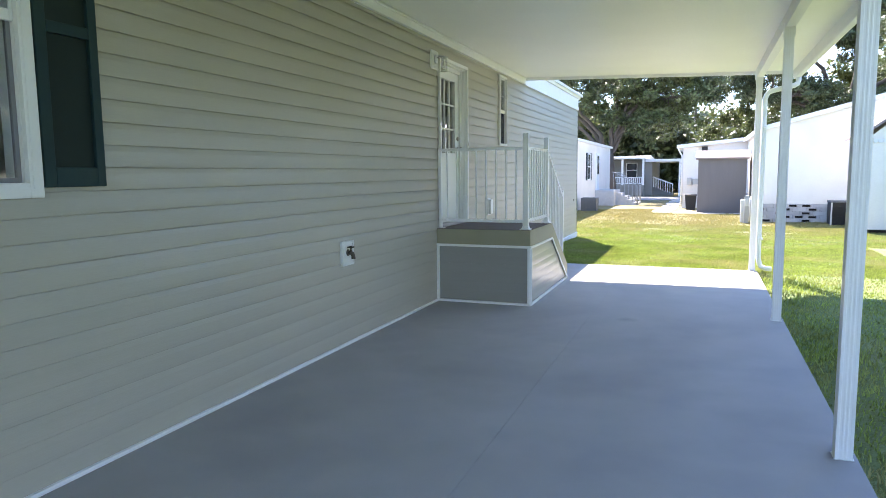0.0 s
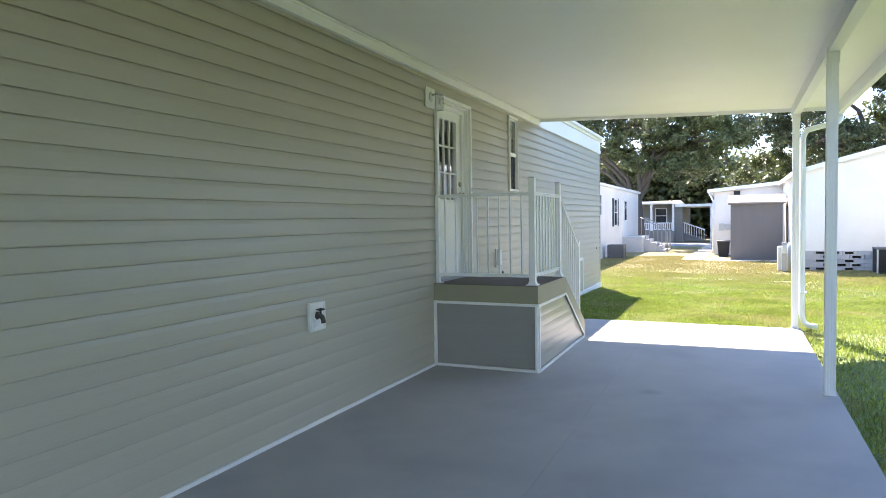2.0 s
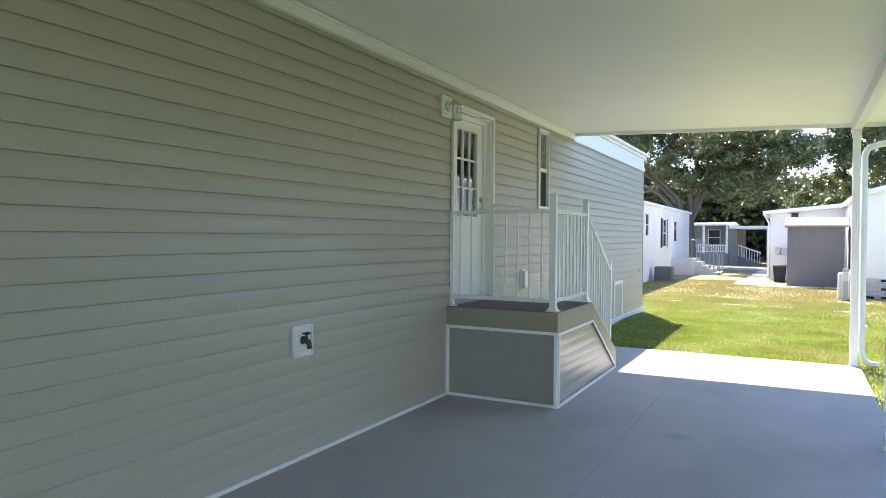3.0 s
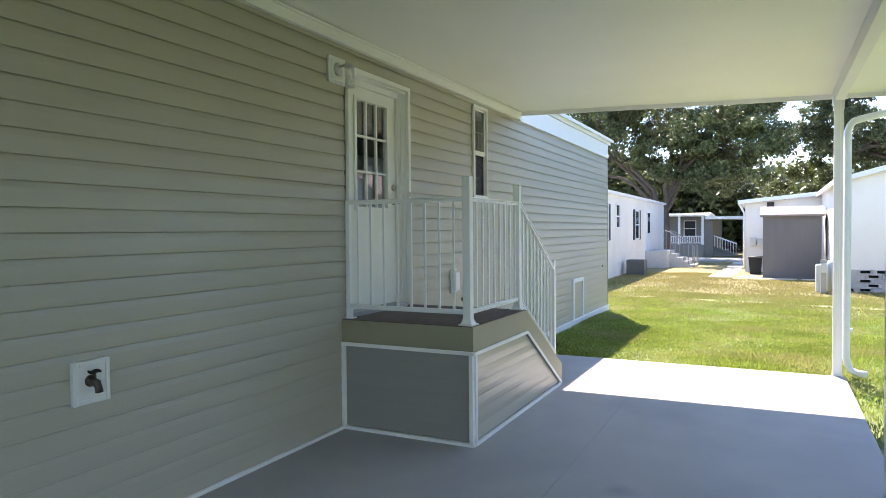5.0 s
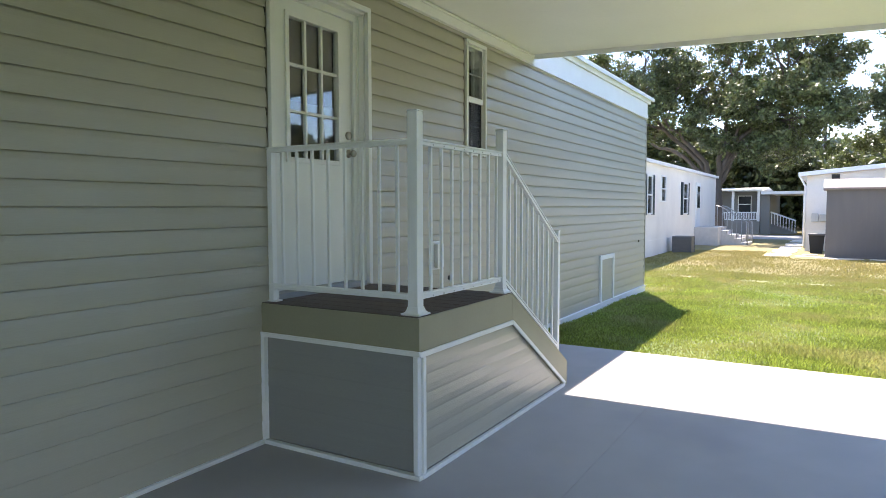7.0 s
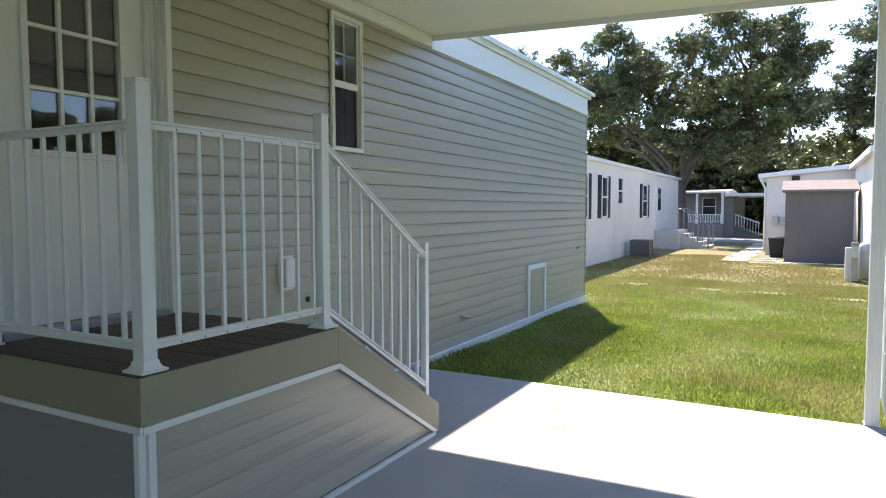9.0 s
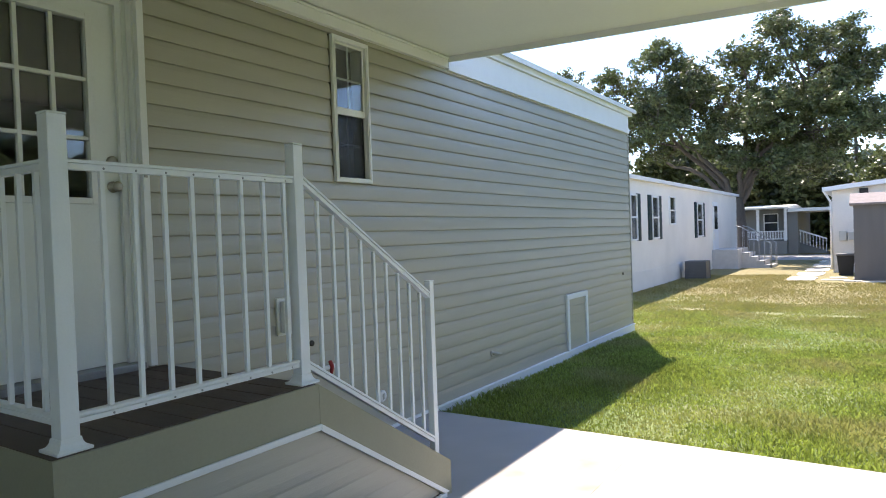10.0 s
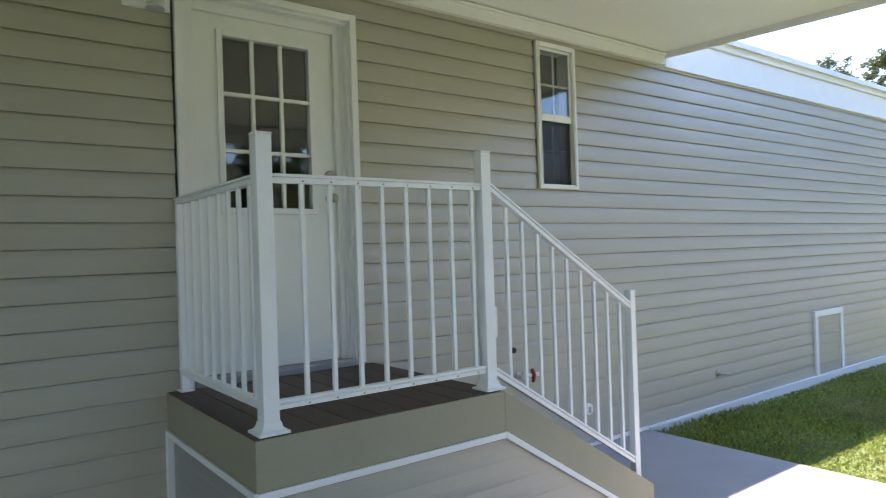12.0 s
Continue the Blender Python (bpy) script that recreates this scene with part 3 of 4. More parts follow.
o2 = thing("cable_cover", "small white rounded cover plate on the siding", "cover plate")
part("plate", lathe([(0.05, 0.0), (0.052, 0.012), (0.042, 0.022), (0.004, 0.024)], (0.0, 3.231, 0.30), "x", 16), WHITE, o2)
part("button", boxes((0.022, 0.034, 3.218, 3.244, 0.275, 0.325), bevel=0.005), PLASTIC, o2)

stub = thing("drain_stub", "short sage drain pipe through the siding", "pipe")
part("pipe", tube([(-0.02, 5.15, 0.335), (0.05, 5.16, 0.33), (0.075, 5.22, 0.325)], 0.017, 10), SIDING, stub)
part("collar", lathe([(0.033, 0.0), (0.033, 0.008), (0.02, 0.012)], (0.0, 5.15, 0.335), "x", 12), SIDING, stub)
bolt = thing("siding_plug", "small brown plug in the siding", "plug")
part("plug", lathe([(0.025, 0.0), (0.025, 0.01), (0.004, 0.012)], (0.0, 9.653, 0.90), "x", 10), BRONZE, bolt)

hatch = thing("crawl_hatch", "white-framed crawl space hatch low in the siding", "hatch")
part("frame", boxes((0.0, 0.032, 7.215, 7.285, 0.022, 0.775), (0.0, 0.032, 7.895, 7.965, 0.022, 0.775), (0.0, 0.032, 7.285, 7.895, 0.705, 0.775), bevel=0.004), WHITE, hatch)
for k in range(6):
    z = 0.024 + k * 0.116
    part("panel", prism([(0.004, z), (0.016, z), (0.009, z + 0.112), (0.004, z + 0.112)], "y", 7.285, 7.895), SIDING, hatch)

# ---- porch ----
porch = thing("porch", "raised entry porch with sage fascia, white trim and brown deck boards", "porch", (0.6, 0.6, 0))
porch.location = (0, 0, 0)
PX, PY, DZ = 1.212, 1.235, 0.934
# near skirt, in horizontal boards; its shade is put into the darker vinyl
for k in range(6):
    z = 0.03 + k * 0.1167
    part("skirt_board", prism([(0.008, z), (0.0075, z + 0.012), (0.009, z + 0.05), (0.0105, z + 0.09), (0.0115, z + 0.1161), (0.034, z + 0.1161), (0.034, z)], "x", 0.02, PX - 0.03), SHADEDSKIRT, porch)
# side skirt under the stringer: boards cut to the slope
SLOPE = (0.70 - 0.02) / (2.32 - PY)


def low_edge(z):
    return PY + (0.70 - z) / SLOPE


for k in range(6):
    z = 0.03 + k * 0.1117
    z2 = z + 0.1115
    bm = bmesh.new()
    rows_ = []
    for f, inset in ((0.0, 0.0035), (0.12, 0.002), (0.45, 0.001), (0.8, 0.003), (1.0, 0.0045)):
        zz = z + (z2 - z) * f
        rows_.append([bm.verts.new((PX - inset, 0.04, zz)), bm.verts.new((PX - inset, low_edge(zz) + 0.015, zz)),
                      bm.verts.new((PX - 0.03, low_edge(zz) + 0.015, zz)), bm.verts.new((PX - 0.03, 0.04, zz))])
    for a, c in zip(rows_, rows_[1:]):
        for i in range(4):
            bm.faces.new((a[i], a[(i + 1) % 4], c[(i + 1) % 4], c[i]))
    bm.faces.new(rows_[0][::-1])
    bm.faces.new(rows_[-1])
    bmesh.ops.recalc_face_normals(bm, faces=bm.faces[:])
    part("skirt_board", bm, SIDING, porch)
part("fascia", prism([(0.0, -0.012), (PX + 0.012, -0.012), (PX + 0.012, PY), (PX - 0.03, PY), (PX - 0.03, 0.03), (0.0, 0.03)], "z", 0.735, DZ - 0.004), FASCIA, porch,
     "sage fascia board")
for nm, xa in (("stair_stringer", PX - 0.03), ("stair_stringer", 0.03)):
    part(nm, prism([(PY + 0.002, DZ - 0.006), (2.385, 0.21), (2.385, 0.0), (2.325, 0.0), (PY + 0.002, 0.735)], "x", xa, xa + 0.042), FASCIA, porch, "sloping sage stair stringer")
part("far_frame", boxes((0.08, PX - 0.03, PY - 0.04, PY, 0.0, DZ - 0.03)), SHADEDSKIRT, porch)
trimrows = [("white_trim", boxes((-0.0, PX + 0.022, -0.026, -0.013, 0.712, 0.742), bevel=0.003)),
            ("white_trim", boxes((PX + 0.012, PX + 0.024, -0.012, PY, 0.707, 0.737), bevel=0.003)),
            ("white_trim", boxes((0.0, 0.03, -0.026, 0.01, 0.028, 0.712), bevel=0.003)),
            ("corner_trim", boxes((PX - 0.022, PX + 0.0105, -0.026, 0.012, 0.028, 0.711), bevel=0.004)),
            ("corner_trim", boxes((PX - 0.012, PX + 0.024, 0.013, 0.045, 0.028, 0.706), bevel=0.004)),
            ("white_trim", boxes((0.0, PX + 0.022, -0.028, 0.008, 0.0, 0.027), bevel=0.003)),
            ("white_trim", boxes((PX + 0.0, PX + 0.026, 0.009, 2.315, 0.0, 0.027), bevel=0.003)),
            ("white_trim", prism([(PY, 0.737), (2.345, 0.027), (2.30, 0.027), (PY, 0.703)], "x", PX + 0.013, PX + 0.025))]
for nm, bm in trimrows:
    part(nm, bm, WHITE, porch)
for k in range(9):
    y = 0.0 + k * 0.1378
    part("deck_board", boxes((0.0, PX - 0.002, y - 0.008, y + 0.1255, DZ - 0.028, DZ), bevel=0.004), DECK, porch)
for k in range(3):
    z = DZ - 0.236 * (k + 1)
    y = PY + 0.36 * k
    part("tread", boxes((0.075, PX - 0.032, y, y + 0.36, z - 0.03, z), bevel=0.004), DECK, porch)
    part("riser", boxes((0.075, PX - 0.032, y + 0.34, y + 0.355, z - 0.236, z - 0.031)), FASCIA, porch)

railing = thing("porch_railing", "white aluminium porch railing with square balusters and stair rail", "railing", (0, 0, 0))
RXX, PYA, PYB, PYC = 1.145, 0.075, 1.205, 2.325


def rail_post(y, half, z0, z1, flange):
    p = part("post", boxes((RXX - half, RXX + half, y - half, y + half, z0, z1), bevel=0.004), RAILWHITE, railing, "square white railing post")
    part("cap", boxes((RXX - half - 0.002, RXX + half + 0.002, y - half - 0.002, y + half + 0.002, z1, z1 + 0.008), bevel=0.003), RAILWHITE, p)
    if flange:
        bm = boxes((RXX - half - 0.03, RXX + half + 0.03, y - half - 0.03, y + half + 0.03, z0, z0 + 0.012), bevel=0.004)
        part("base_flange", bm, RAILWHITE, p)
        bm = bmesh.new()
        ring = []
        for h, z in ((half + 0.022, z0 + 0.012), (half + 0.013, z0 + 0.018), (half + 0.006, z0 + 0.03), (half + 0.003, z0 + 0.046), (half + 0.0005, z0 + 0.047)):
            ring.append([bm.verts.new((RXX + sx * h, y + sy * h, z)) for sx, sy in ((-1, -1), (1, -1), (1, 1), (-1, 1))])
        for a, b in zip(ring, ring[1:]):
            for i in range(4):
                bm.faces.new((a[i], a[(i + 1) % 4], b[(i + 1) % 4], b[i]))
        part("flare", bm, RAILWHITE, p)


rail_post(PYA, 0.033, DZ, 2.095, True)
rail_post(PYB, 0.030, DZ, 2.095, True)
rail_post(PYC, 0.022, 0.24, 1.345, False)
wallpost = part("wall_post", boxes((0.002, 0.042, PYA - 0.02, PYA + 0.02, DZ, 1.925), bevel=0.003), RAILWHITE, railing)
part("base_flange", boxes((0.0, 0.075, PYA - 0.035, PYA + 0.035, DZ, DZ + 0.01), bevel=0.003), RAILWHITE, wallpost)


def rail_section(h, tall):
    """A railing profile, across and up from its foot: a channel, a narrow groove and a rounded cap."""
    half = [(h - 0.005, 0.0), (h - 0.005, tall * 0.5), (h - 0.011, tall * 0.53), (h - 0.011, tall * 0.62), (h, tall * 0.66), (h, tall - 0.004), (h - 0.004, tall)]
    return half + [(-u, v) for u, v in reversed(half)]


def level_rail(along, a, b, fixed, z, wide, tall):
    return prism([(fixed + u, z - tall + v) for u, v in rail_section(wide / 2, tall)], along, a, b)


for nm, z, wd, tl in (("top_rail", 1.945, 0.048, 0.036), ("bottom_rail", 1.055, 0.042, 0.036)):
    part(nm, level_rail("y", PYA + 0.036, PYB - 0.03, RXX, z, wd, tl), RAILWHITE, railing)
    part(nm, level_rail("x", 0.002, RXX - 0.036, PYA - 0.002, z, wd, tl), RAILWHITE, railing)
bar = mesh_of("baluster", boxes((-0.009, 0.009, -0.009, 0.009, 0.0, 0.858), bevel=0.002), RAILWHITE)


def baluster(x, y, z):
    b = new("baluster", bar)
    b.parent, b.location = railing, (x, y, z)


for k in range(8):
    baluster(RXX, 0.241 + 0.1265 * k, 1.054)
for k in range(8):
    baluster(0.12 + 0.129 * k, PYA - 0.002, 1.054)
# sloping stair rail
SA, SB = PYB + 0.03, PYC - 0.022
DROP = (1.93 - 1.262) / (SB - SA)
for nm, z, tl in (("stair_top_rail", 1.955, 0.042), ("stair_bottom_rail", 1.045, 0.042)):
    bm = level_rail("y", SA, SB, RXX, z, 0.046, tl)
    for v in bm.verts:
        v.co.z -= DROP * (v.co.y - SA)
    part(nm, bm, RAILWHITE, railing)
for k in range(9):
    y = 1.35 + 0.1085 * k
    if y < SB - 0.02:
        baluster(RXX, y, 1.042 - DROP * (y - SA))
screw = mesh_of("screw", lathe([(0.0045, 0.0), (0.0045, 0.002), (0.001, 0.003)], (0, 0, 0), "x", 8), METALGREY)
for k in range(8):
    for z in (1.028, 1.918):
        sc = new("screw", screw)
        sc.parent, sc.location = railing, (RXX + 0.0165 + 0.0025 * (z > 1.5), 0.241 + 0.1265 * k, z)

# ---- neighbours ----
G0 = -0.13


def far_window(parent, face, c, w, z0, z1, shutters):
    """A window in a far wall: frame, two panes, meeting rail, and a pair of shutters where there are any. face: (axis, place, outward sign)."""
    axis, at, out = face

    def slab_box(p0, p1, q0, q1, d0, d1):
        lo, hi = sorted((at + out * d0, at + out * d1))
        return (lo, hi, p0, p1, q0, q1) if axis == "x" else (p0, p1, lo, hi, q0, q1)

    f = 0.05
    win = part("window", boxes(slab_box(c - w / 2, c - w / 2 + f, z0, z1, 0.0, 0.05), slab_box(c + w / 2 - f, c + w / 2, z0, z1, 0.0, 0.05),
                               slab_box(c - w / 2 + f, c + w / 2 - f, z1 - f, z1, 0.0, 0.05), slab_box(c - w / 2 + f, c + w / 2 - f, z0, z0 + f, 0.0, 0.05),
                               slab_box(c - w / 2 + f, c + w / 2 - f, (z0 + z1) / 2 - 0.025, (z0 + z1) / 2 + 0.025, 0.0, 0.04)), WHITE, parent)
    zm = (z0 + z1) / 2
    for a, b in ((z0 + f, zm - 0.025), (zm + 0.025, z1 - f)):
        part("pane", boxes(slab_box(c - w / 2 + f, c + w / 2 - f, a, b, 0.002, 0.015)), DARKPANE, win)
    if shutters:
        for s in (-1, 1):
            e = c + s * (w / 2 + 0.19)
            part("shutter", boxes(slab_box(e - 0.17, e + 0.17, z0 - 0.02, z1 + 0.02, 0.001, 0.03),
                                  slab_box(e - 0.11, e + 0.11, z0 + 0.08, zm - 0.05, 0.03, 0.04), slab_box(e - 0.11, e + 0.11, zm + 0.05, z1 - 0.08, 0.03, 0.04)), SHUTTER, win)


whome = thing("white_home", "long white mobile home with dark shutters and a flat roof edge", "house", (-4.5, 25, G0), group="neighbouring homes")
whome.location = (0, 0, 0)
WX, WYA, WYB, WZ = -2.1, 15.2, 33.4, 3.0
part("wall", boxes((-6.4, WX, WYA, WYB, 0.42, WZ)), WALLWHITE, whome)
part("skirting", boxes((-6.36, WX + 0.015, WYA + 0.03, WYB - 0.03, G0 - 0.1, 0.42)), WALLWHITE, whome, "rough white block skirting")
part("roof", prism([(WX + 0.12, WZ), (WX + 0.12, WZ + 0.11), (-4.25, WZ + 0.42), (-6.52, WZ + 0.11), (-6.52, WZ)], "y", WYA - 0.15, WYB + 0.15), ROOFWHITE, whome)
for c, w, a, b, sh in ((17.1, 0.62, 1.30, 2.60, True), (19.25, 0.72, 1.30, 2.60, True), (21.28, 0.75, 1.72, 2.66, False), (25.35, 0.95, 1.24, 2.52, True)):
    far_window(whome, ("x", WX, 1), c, w, a, b, sh)
wd = part("door", boxes((WX, WX + 0.05, 27.75, 28.65, 0.62, 2.62)), DOORWHITE, whome)
part("door_pane", boxes((WX + 0.05, WX + 0.06, 27.9, 28.5, 1.5, 2.45)), DARKPANE, wd)

wsteps = thing("entry_steps", "white masonry steps with a pale metal handrail against the home", "steps", (0, 0, 0))
# grey block colour puts the shade on the white landing and steps
part("landing", boxes((WX + 0.02, WX + 1.0, 27.4, 30.0, G0 - 0.05, 0.66)), BLOCK, wsteps)
for k in range(4):
    part("step", boxes((WX + 1.0 + 0.28 * k, WX + 1.28 + 0.28 * k, 28.2, 29.9, G0 - 0.05, 0.50 - 0.17 * k)), BLOCK, wsteps)
for y in (28.2, 29.9):
    part("handrail", tube([(WX + 0.8, y, 1.6), (WX + 1.0, y, 1.55), (WX + 2.1, y, 0.85), (WX + 2.1, y, G0)], 0.022, 6), METALGREY, wsteps)
    for k in range(7):
        x = WX + 0.85 + 0.2 * k
        top = 1.55 if x < WX + 1.0 else 1.55 - 0.636 * (x - WX - 1.0)
        base = 0.66 if x < WX + 1.0 else max(G0, 0.55 - 0.62 * (x - WX - 1.0))
        part("picket", tube([(x, y, base), (x, y, top)], 0.012, 5), METALGREY, wsteps)


def condenser(name, label, x0, x1, y0, y1, z0, z1, side):
    """An outdoor air conditioner: cabinet, louvre slats all round, top grille."""
    c = thing(name, label, "air conditioner", (0, 0, 0))
    part("cabinet", boxes((x0 + 0.02, x1 - 0.02, y0 + 0.02, y1 - 0.02, z0, z1 - 0.03)), BLACK if side else ACGREY, c)
    part("top", boxes((x0, x1, y0, y1, z1 - 0.05, z1), bevel=0.012), ACGREY, c)
    for x in (x0, x1 - 0.04):
        for y in (y0, y1 - 0.04):
            part("corner", boxes((x, x + 0.04, y, y + 0.04, z0, z1 - 0.05)), PLASTIC if side else ACGREY, c)
    n = int((z1 - z0 - 0.1) / 0.05)
    for k in range(n):
        z = z0 + 0.04 + k * 0.05
        part("louvre", boxes((x0 + 0.005, x1 - 0.005, y0 + 0.005, y1 - 0.005, z, z + 0.014)), BLACK if side else ACGREY, c)


condenser("air_conditioner", "grey air conditioner condenser beside the white home", WX + 0.22, WX + 0.90, 21.9, 22.6, G0, 0.48, False)
condenser("air_conditioner", "dark condenser with pale corners under the gable wall", 6.92, 7.62, 15.9, 16.7, G0, 0.64, True)

# addition behind the shed
rhome = thing("white_addition", "low white stucco addition with a sloping white roof", "house", (0, 0, 0), group="neighbouring homes")
part("wall", boxes((2.25, 9.0, 25.5, 33.0, G0 - 0.1, 2.45)), WALLWHITE, rhome)
part("gable", prism([(2.25, 2.45), (2.25, 2.70), (5.5, 3.0), (9.0, 3.0), (9.0, 2.45)], "y", 25.5, 33.0), WALLWHITE, rhome)
part("roof", prism([(1.98, 2.68), (1.98, 2.83), (5.5, 3.16), (9.1, 3.16), (9.1, 3.0), (5.5, 3.0)], "y", 25.2, 33.3), ROOFWHITE, rhome)
part("downpipe", tube([(2.02, 25.3, 2.7), (2.1, 25.4, 2.55), (2.22, 25.44, 2.3), (2.22, 25.44, 0.0)], 0.04, 8), WHITE, rhome)
part("roof_vent", boxes((3.06, 3.32, 25.42, 25.5, 2.55, 2.74)), BLACK, rhome)
far_window(rhome, ("y", 25.5, -1), 5.75, 0.6, 1.7, 2.3, False)
meter = thing("meter_box", "grey meter boxes on the white wall", "meter", (0, 0, 0))
part("box", boxes((2.45, 2.66, 25.38, 25.5, 0.98, 1.30), bevel=0.01), PLASTIC, meter)
part("box", boxes((2.72, 2.95, 25.38, 25.5, 1.0, 1.26), bevel=0.01), PLASTIC, meter)
bin_ = thing("rubbish_bin", "dark plastic rubbish bin beside the shed", "bin", (0, 0, 0))
bm = prism([(2.48, G0), (2.86, G0), (2.92, 0.52), (2.42, 0.52)], "y", 24.0, 24.4)
part("body", bm, BLACK, bin_)
part("lid", boxes((2.40, 2.94, 23.96, 24.44, 0.52, 0.58), bevel=0.02), ACGREY, bin_)

shed = thing("garden_shed", "grey board garden shed with a pale shingle roof", "shed", (3.9, 22.5, G0))
shed.location = (0, 0, 0)
part("wall", boxes((2.97, 4.80, 22.0, 23.6, G0, 2.12)), SHEDGREY, shed)
for k in range(14):
    x = 2.97 + 1.83 * k / 13
    part("batten", boxes((x - 0.012, x + 0.012, 21.988, 22.0, G0, 2.12)), SHEDGREY, shed)
part("roof", prism([(21.86, 2.10), (21.86, 2.16), (22.8, 2.48), (23.75, 2.16), (23.75, 2.10)], "x", 2.86, 4.92), SHEDROOF, shed)
part("sill", boxes((2.93, 4.84, 21.95, 23.65, G0 - 0.04, G0 + 0.05)), SHEDGREY, shed)

# gable-ended home with block skirting
ghome = thing("gable_home", "white gable-ended home on grey block skirting", "house", (0, 0, 0), group="neighbouring homes")
GX0, GX1, GPK, GY = 5.0, 13.0, 9.0, 17.0
part("wall", prism([(GX0, 0.5), (GX0, 2.98), (GPK, 4.02), (GX1, 2.98), (GX1, 0.5)], "y", GY, 25.2), WALLWHITE, ghome)
part("roof", prism([(GX0 - 0.2, 2.90), (GX0 - 0.2, 3.04), (GPK, 4.16), (GX1 + 0.2, 3.04), (GX1 + 0.2, 2.90), (GPK, 4.02)], "y", GY - 0.2, 25.4), ROOFWHITE, ghome)
part("backing", boxes((GX0 + 0.1, GX1 - 0.1, GY + 0.2, 25.0, G0 - 0.1, 0.5)), BLACK, ghome)
rows = 5
for r in range(rows):
    x = GX0 - (0.2 if r % 2 else 0.0)
    k = 0
    while x < 8.6:
        a, b = max(x, GX0), x + 0.385
        z = G0 + 0.126 * r
        if b - a > 0.1:
            if (k + r) % 2 or (k + 2 * r) % 5 == 0:
                part("vent_block", boxes((a, a + 0.07, GY - 0.02, GY + 0.17, z, z + 0.12), (b - 0.07, b, GY - 0.02, GY + 0.17, z, z + 0.12),
                                         (a + 0.07, b - 0.07, GY - 0.02, GY + 0.17, z, z + 0.022), (a + 0.07, b - 0.07, GY - 0.02, GY + 0.17, z + 0.10, z + 0.12)), BLOCK, ghome)
            else:
                part("block", boxes((a, b, GY - 0.02, GY + 0.17, z, z + 0.12)), BLOCK, ghome)
        x += 0.395
        k += 1
part("side_panel", boxes((6.78, 7.5, GY - 0.006, GY, 0.86, 2.48)), WALLWHITE, ghome)

# scalloped white shed
wshed = thing("white_shed", "small white shed with scalloped trim under its roof", "shed", (0, 0, 0))
part("wall", boxes((7.22, 9.6, 13.1, 15.0, G0 + 0.12, 2.42)), WALLWHITE, wshed)
part("base", boxes((7.3, 9.5, 13.2, 14.9, G0 - 0.05, G0 + 0.12)), BLACK, wshed)
part("roof", prism([(7.05, 2.46), (7.05, 2.53), (8.41, 3.55), (9.75, 2.53), (9.75, 2.46), (8.41, 3.46)], "y", 12.95, 15.1), SHEDROOF, wshed)
part("gable", prism([(7.22, 2.42), (8.41, 3.42), (9.6, 2.42)], "y", 13.1, 15.0), WALLWHITE, wshed)
for k in range(20):
    part("scallop", prism([(7.26 + 0.117 * k, 2.42), (7.26 + 0.117 * k, 2.36), (7.29 + 0.117 * k, 2.325), (7.34 + 0.117 * k, 2.325), (7.37 + 0.117 * k, 2.36), (7.37 + 0.117 * k, 2.42)],
                          "y", 13.06, 13.098), WHITE, wshed)
far_window(wshed, ("x", 7.22, -1), 13.6, 0.5, 0.95, 1.75, False)

# utility pedestals
ut = thing("utility_box", "pale plastic utility pedestal standing in the grass", "utility box", (0, 0, 0))
part("body", boxes((4.36, 4.62, 16.5, 16.8, G0, 0.66), bevel=0.05), PLASTIC, ut)
ut2 = thing("utility_box", "white rounded meter pedestal standing in the grass", "utility box", (0, 0, 0))
part("body", lathe([(0.16, 0.0), (0.17, 0.5), (0.165, 0.78), (0.12, 0.88), (0.01, 0.9)], (4.80, 16.9, G0), "z", 16), PLASTIC, ut2)
up = thing("utility_post", "short grey post with a meter in the grass", "post", (0, 0, 0))
part("post", boxes((4.46, 4.60, 16.15, 16.27, G0, 0.80), bevel=0.01), METALGREY, up)
part("meter", boxes((4.47, 4.59, 16.10, 16.149, 0.45, 0.70), bevel=0.01), PLASTIC, up)
part("foot", boxes((4.42, 4.64, 16.1, 16.32, G0 - 0.02, G0 + 0.03)), BLACK, up)

# far home with porch and ramp
fhome = thing("far_home", "grey home with a white railed porch under the trees", "house", (0, 0, 0), group="neighbouring homes")
part("wall", boxes((-9.0, -0.2, 43.0, 50.0, 0.4, 2.5)), TRUNKGREY, fhome)
part("base", boxes((-9.0, -0.22, 43.05, 50.0, G0, 0.4)), BLOCK, fhome)
part("roof", prism([(40.8, 2.50), (40.8, 2.60), (46.0, 2.82), (50.3, 2.6), (50.3, 2.5)], "x", -9.3, -0.6), ROOFWHITE, fhome)
part("porch_deck", boxes((-4.6, -0.7, 41.0, 43.0, 0.5, 0.66)), TRUNKGREY, fhome)
part("porch_skirt", boxes((-4.6, -0.72, 41.05, 42.95, G0, 0.5)), TRUNKGREY, fhome)
for x in (-4.5, -2.21, -0.78):
    part("porch_post", boxes((x - 0.07, x + 0.07, 41.0, 41.14, 0.66, 2.5)), WHITE, fhome)
part("porch_rail", boxes((-4.5, -0.78, 41.04, 41.10, 1.17, 1.23), (-4.5, -0.78, 41.04, 41.10, 0.74, 0.79)), WHITE, fhome)
for k in range(26):
    x = -4.4 + 0.14 * k
    part("picket", boxes((x, x + 0.05, 41.05, 41.09, 0.79, 1.17)), WHITE, fhome)
far_window(fhome, ("y", 43.0, -1), -1.75, 0.8, 1.15, 2.25, False)
part("side_wall", boxes((-0.70, -0.2, 41.4, 43.0, G0, 2.27)), TRUNKGREY, fhome)
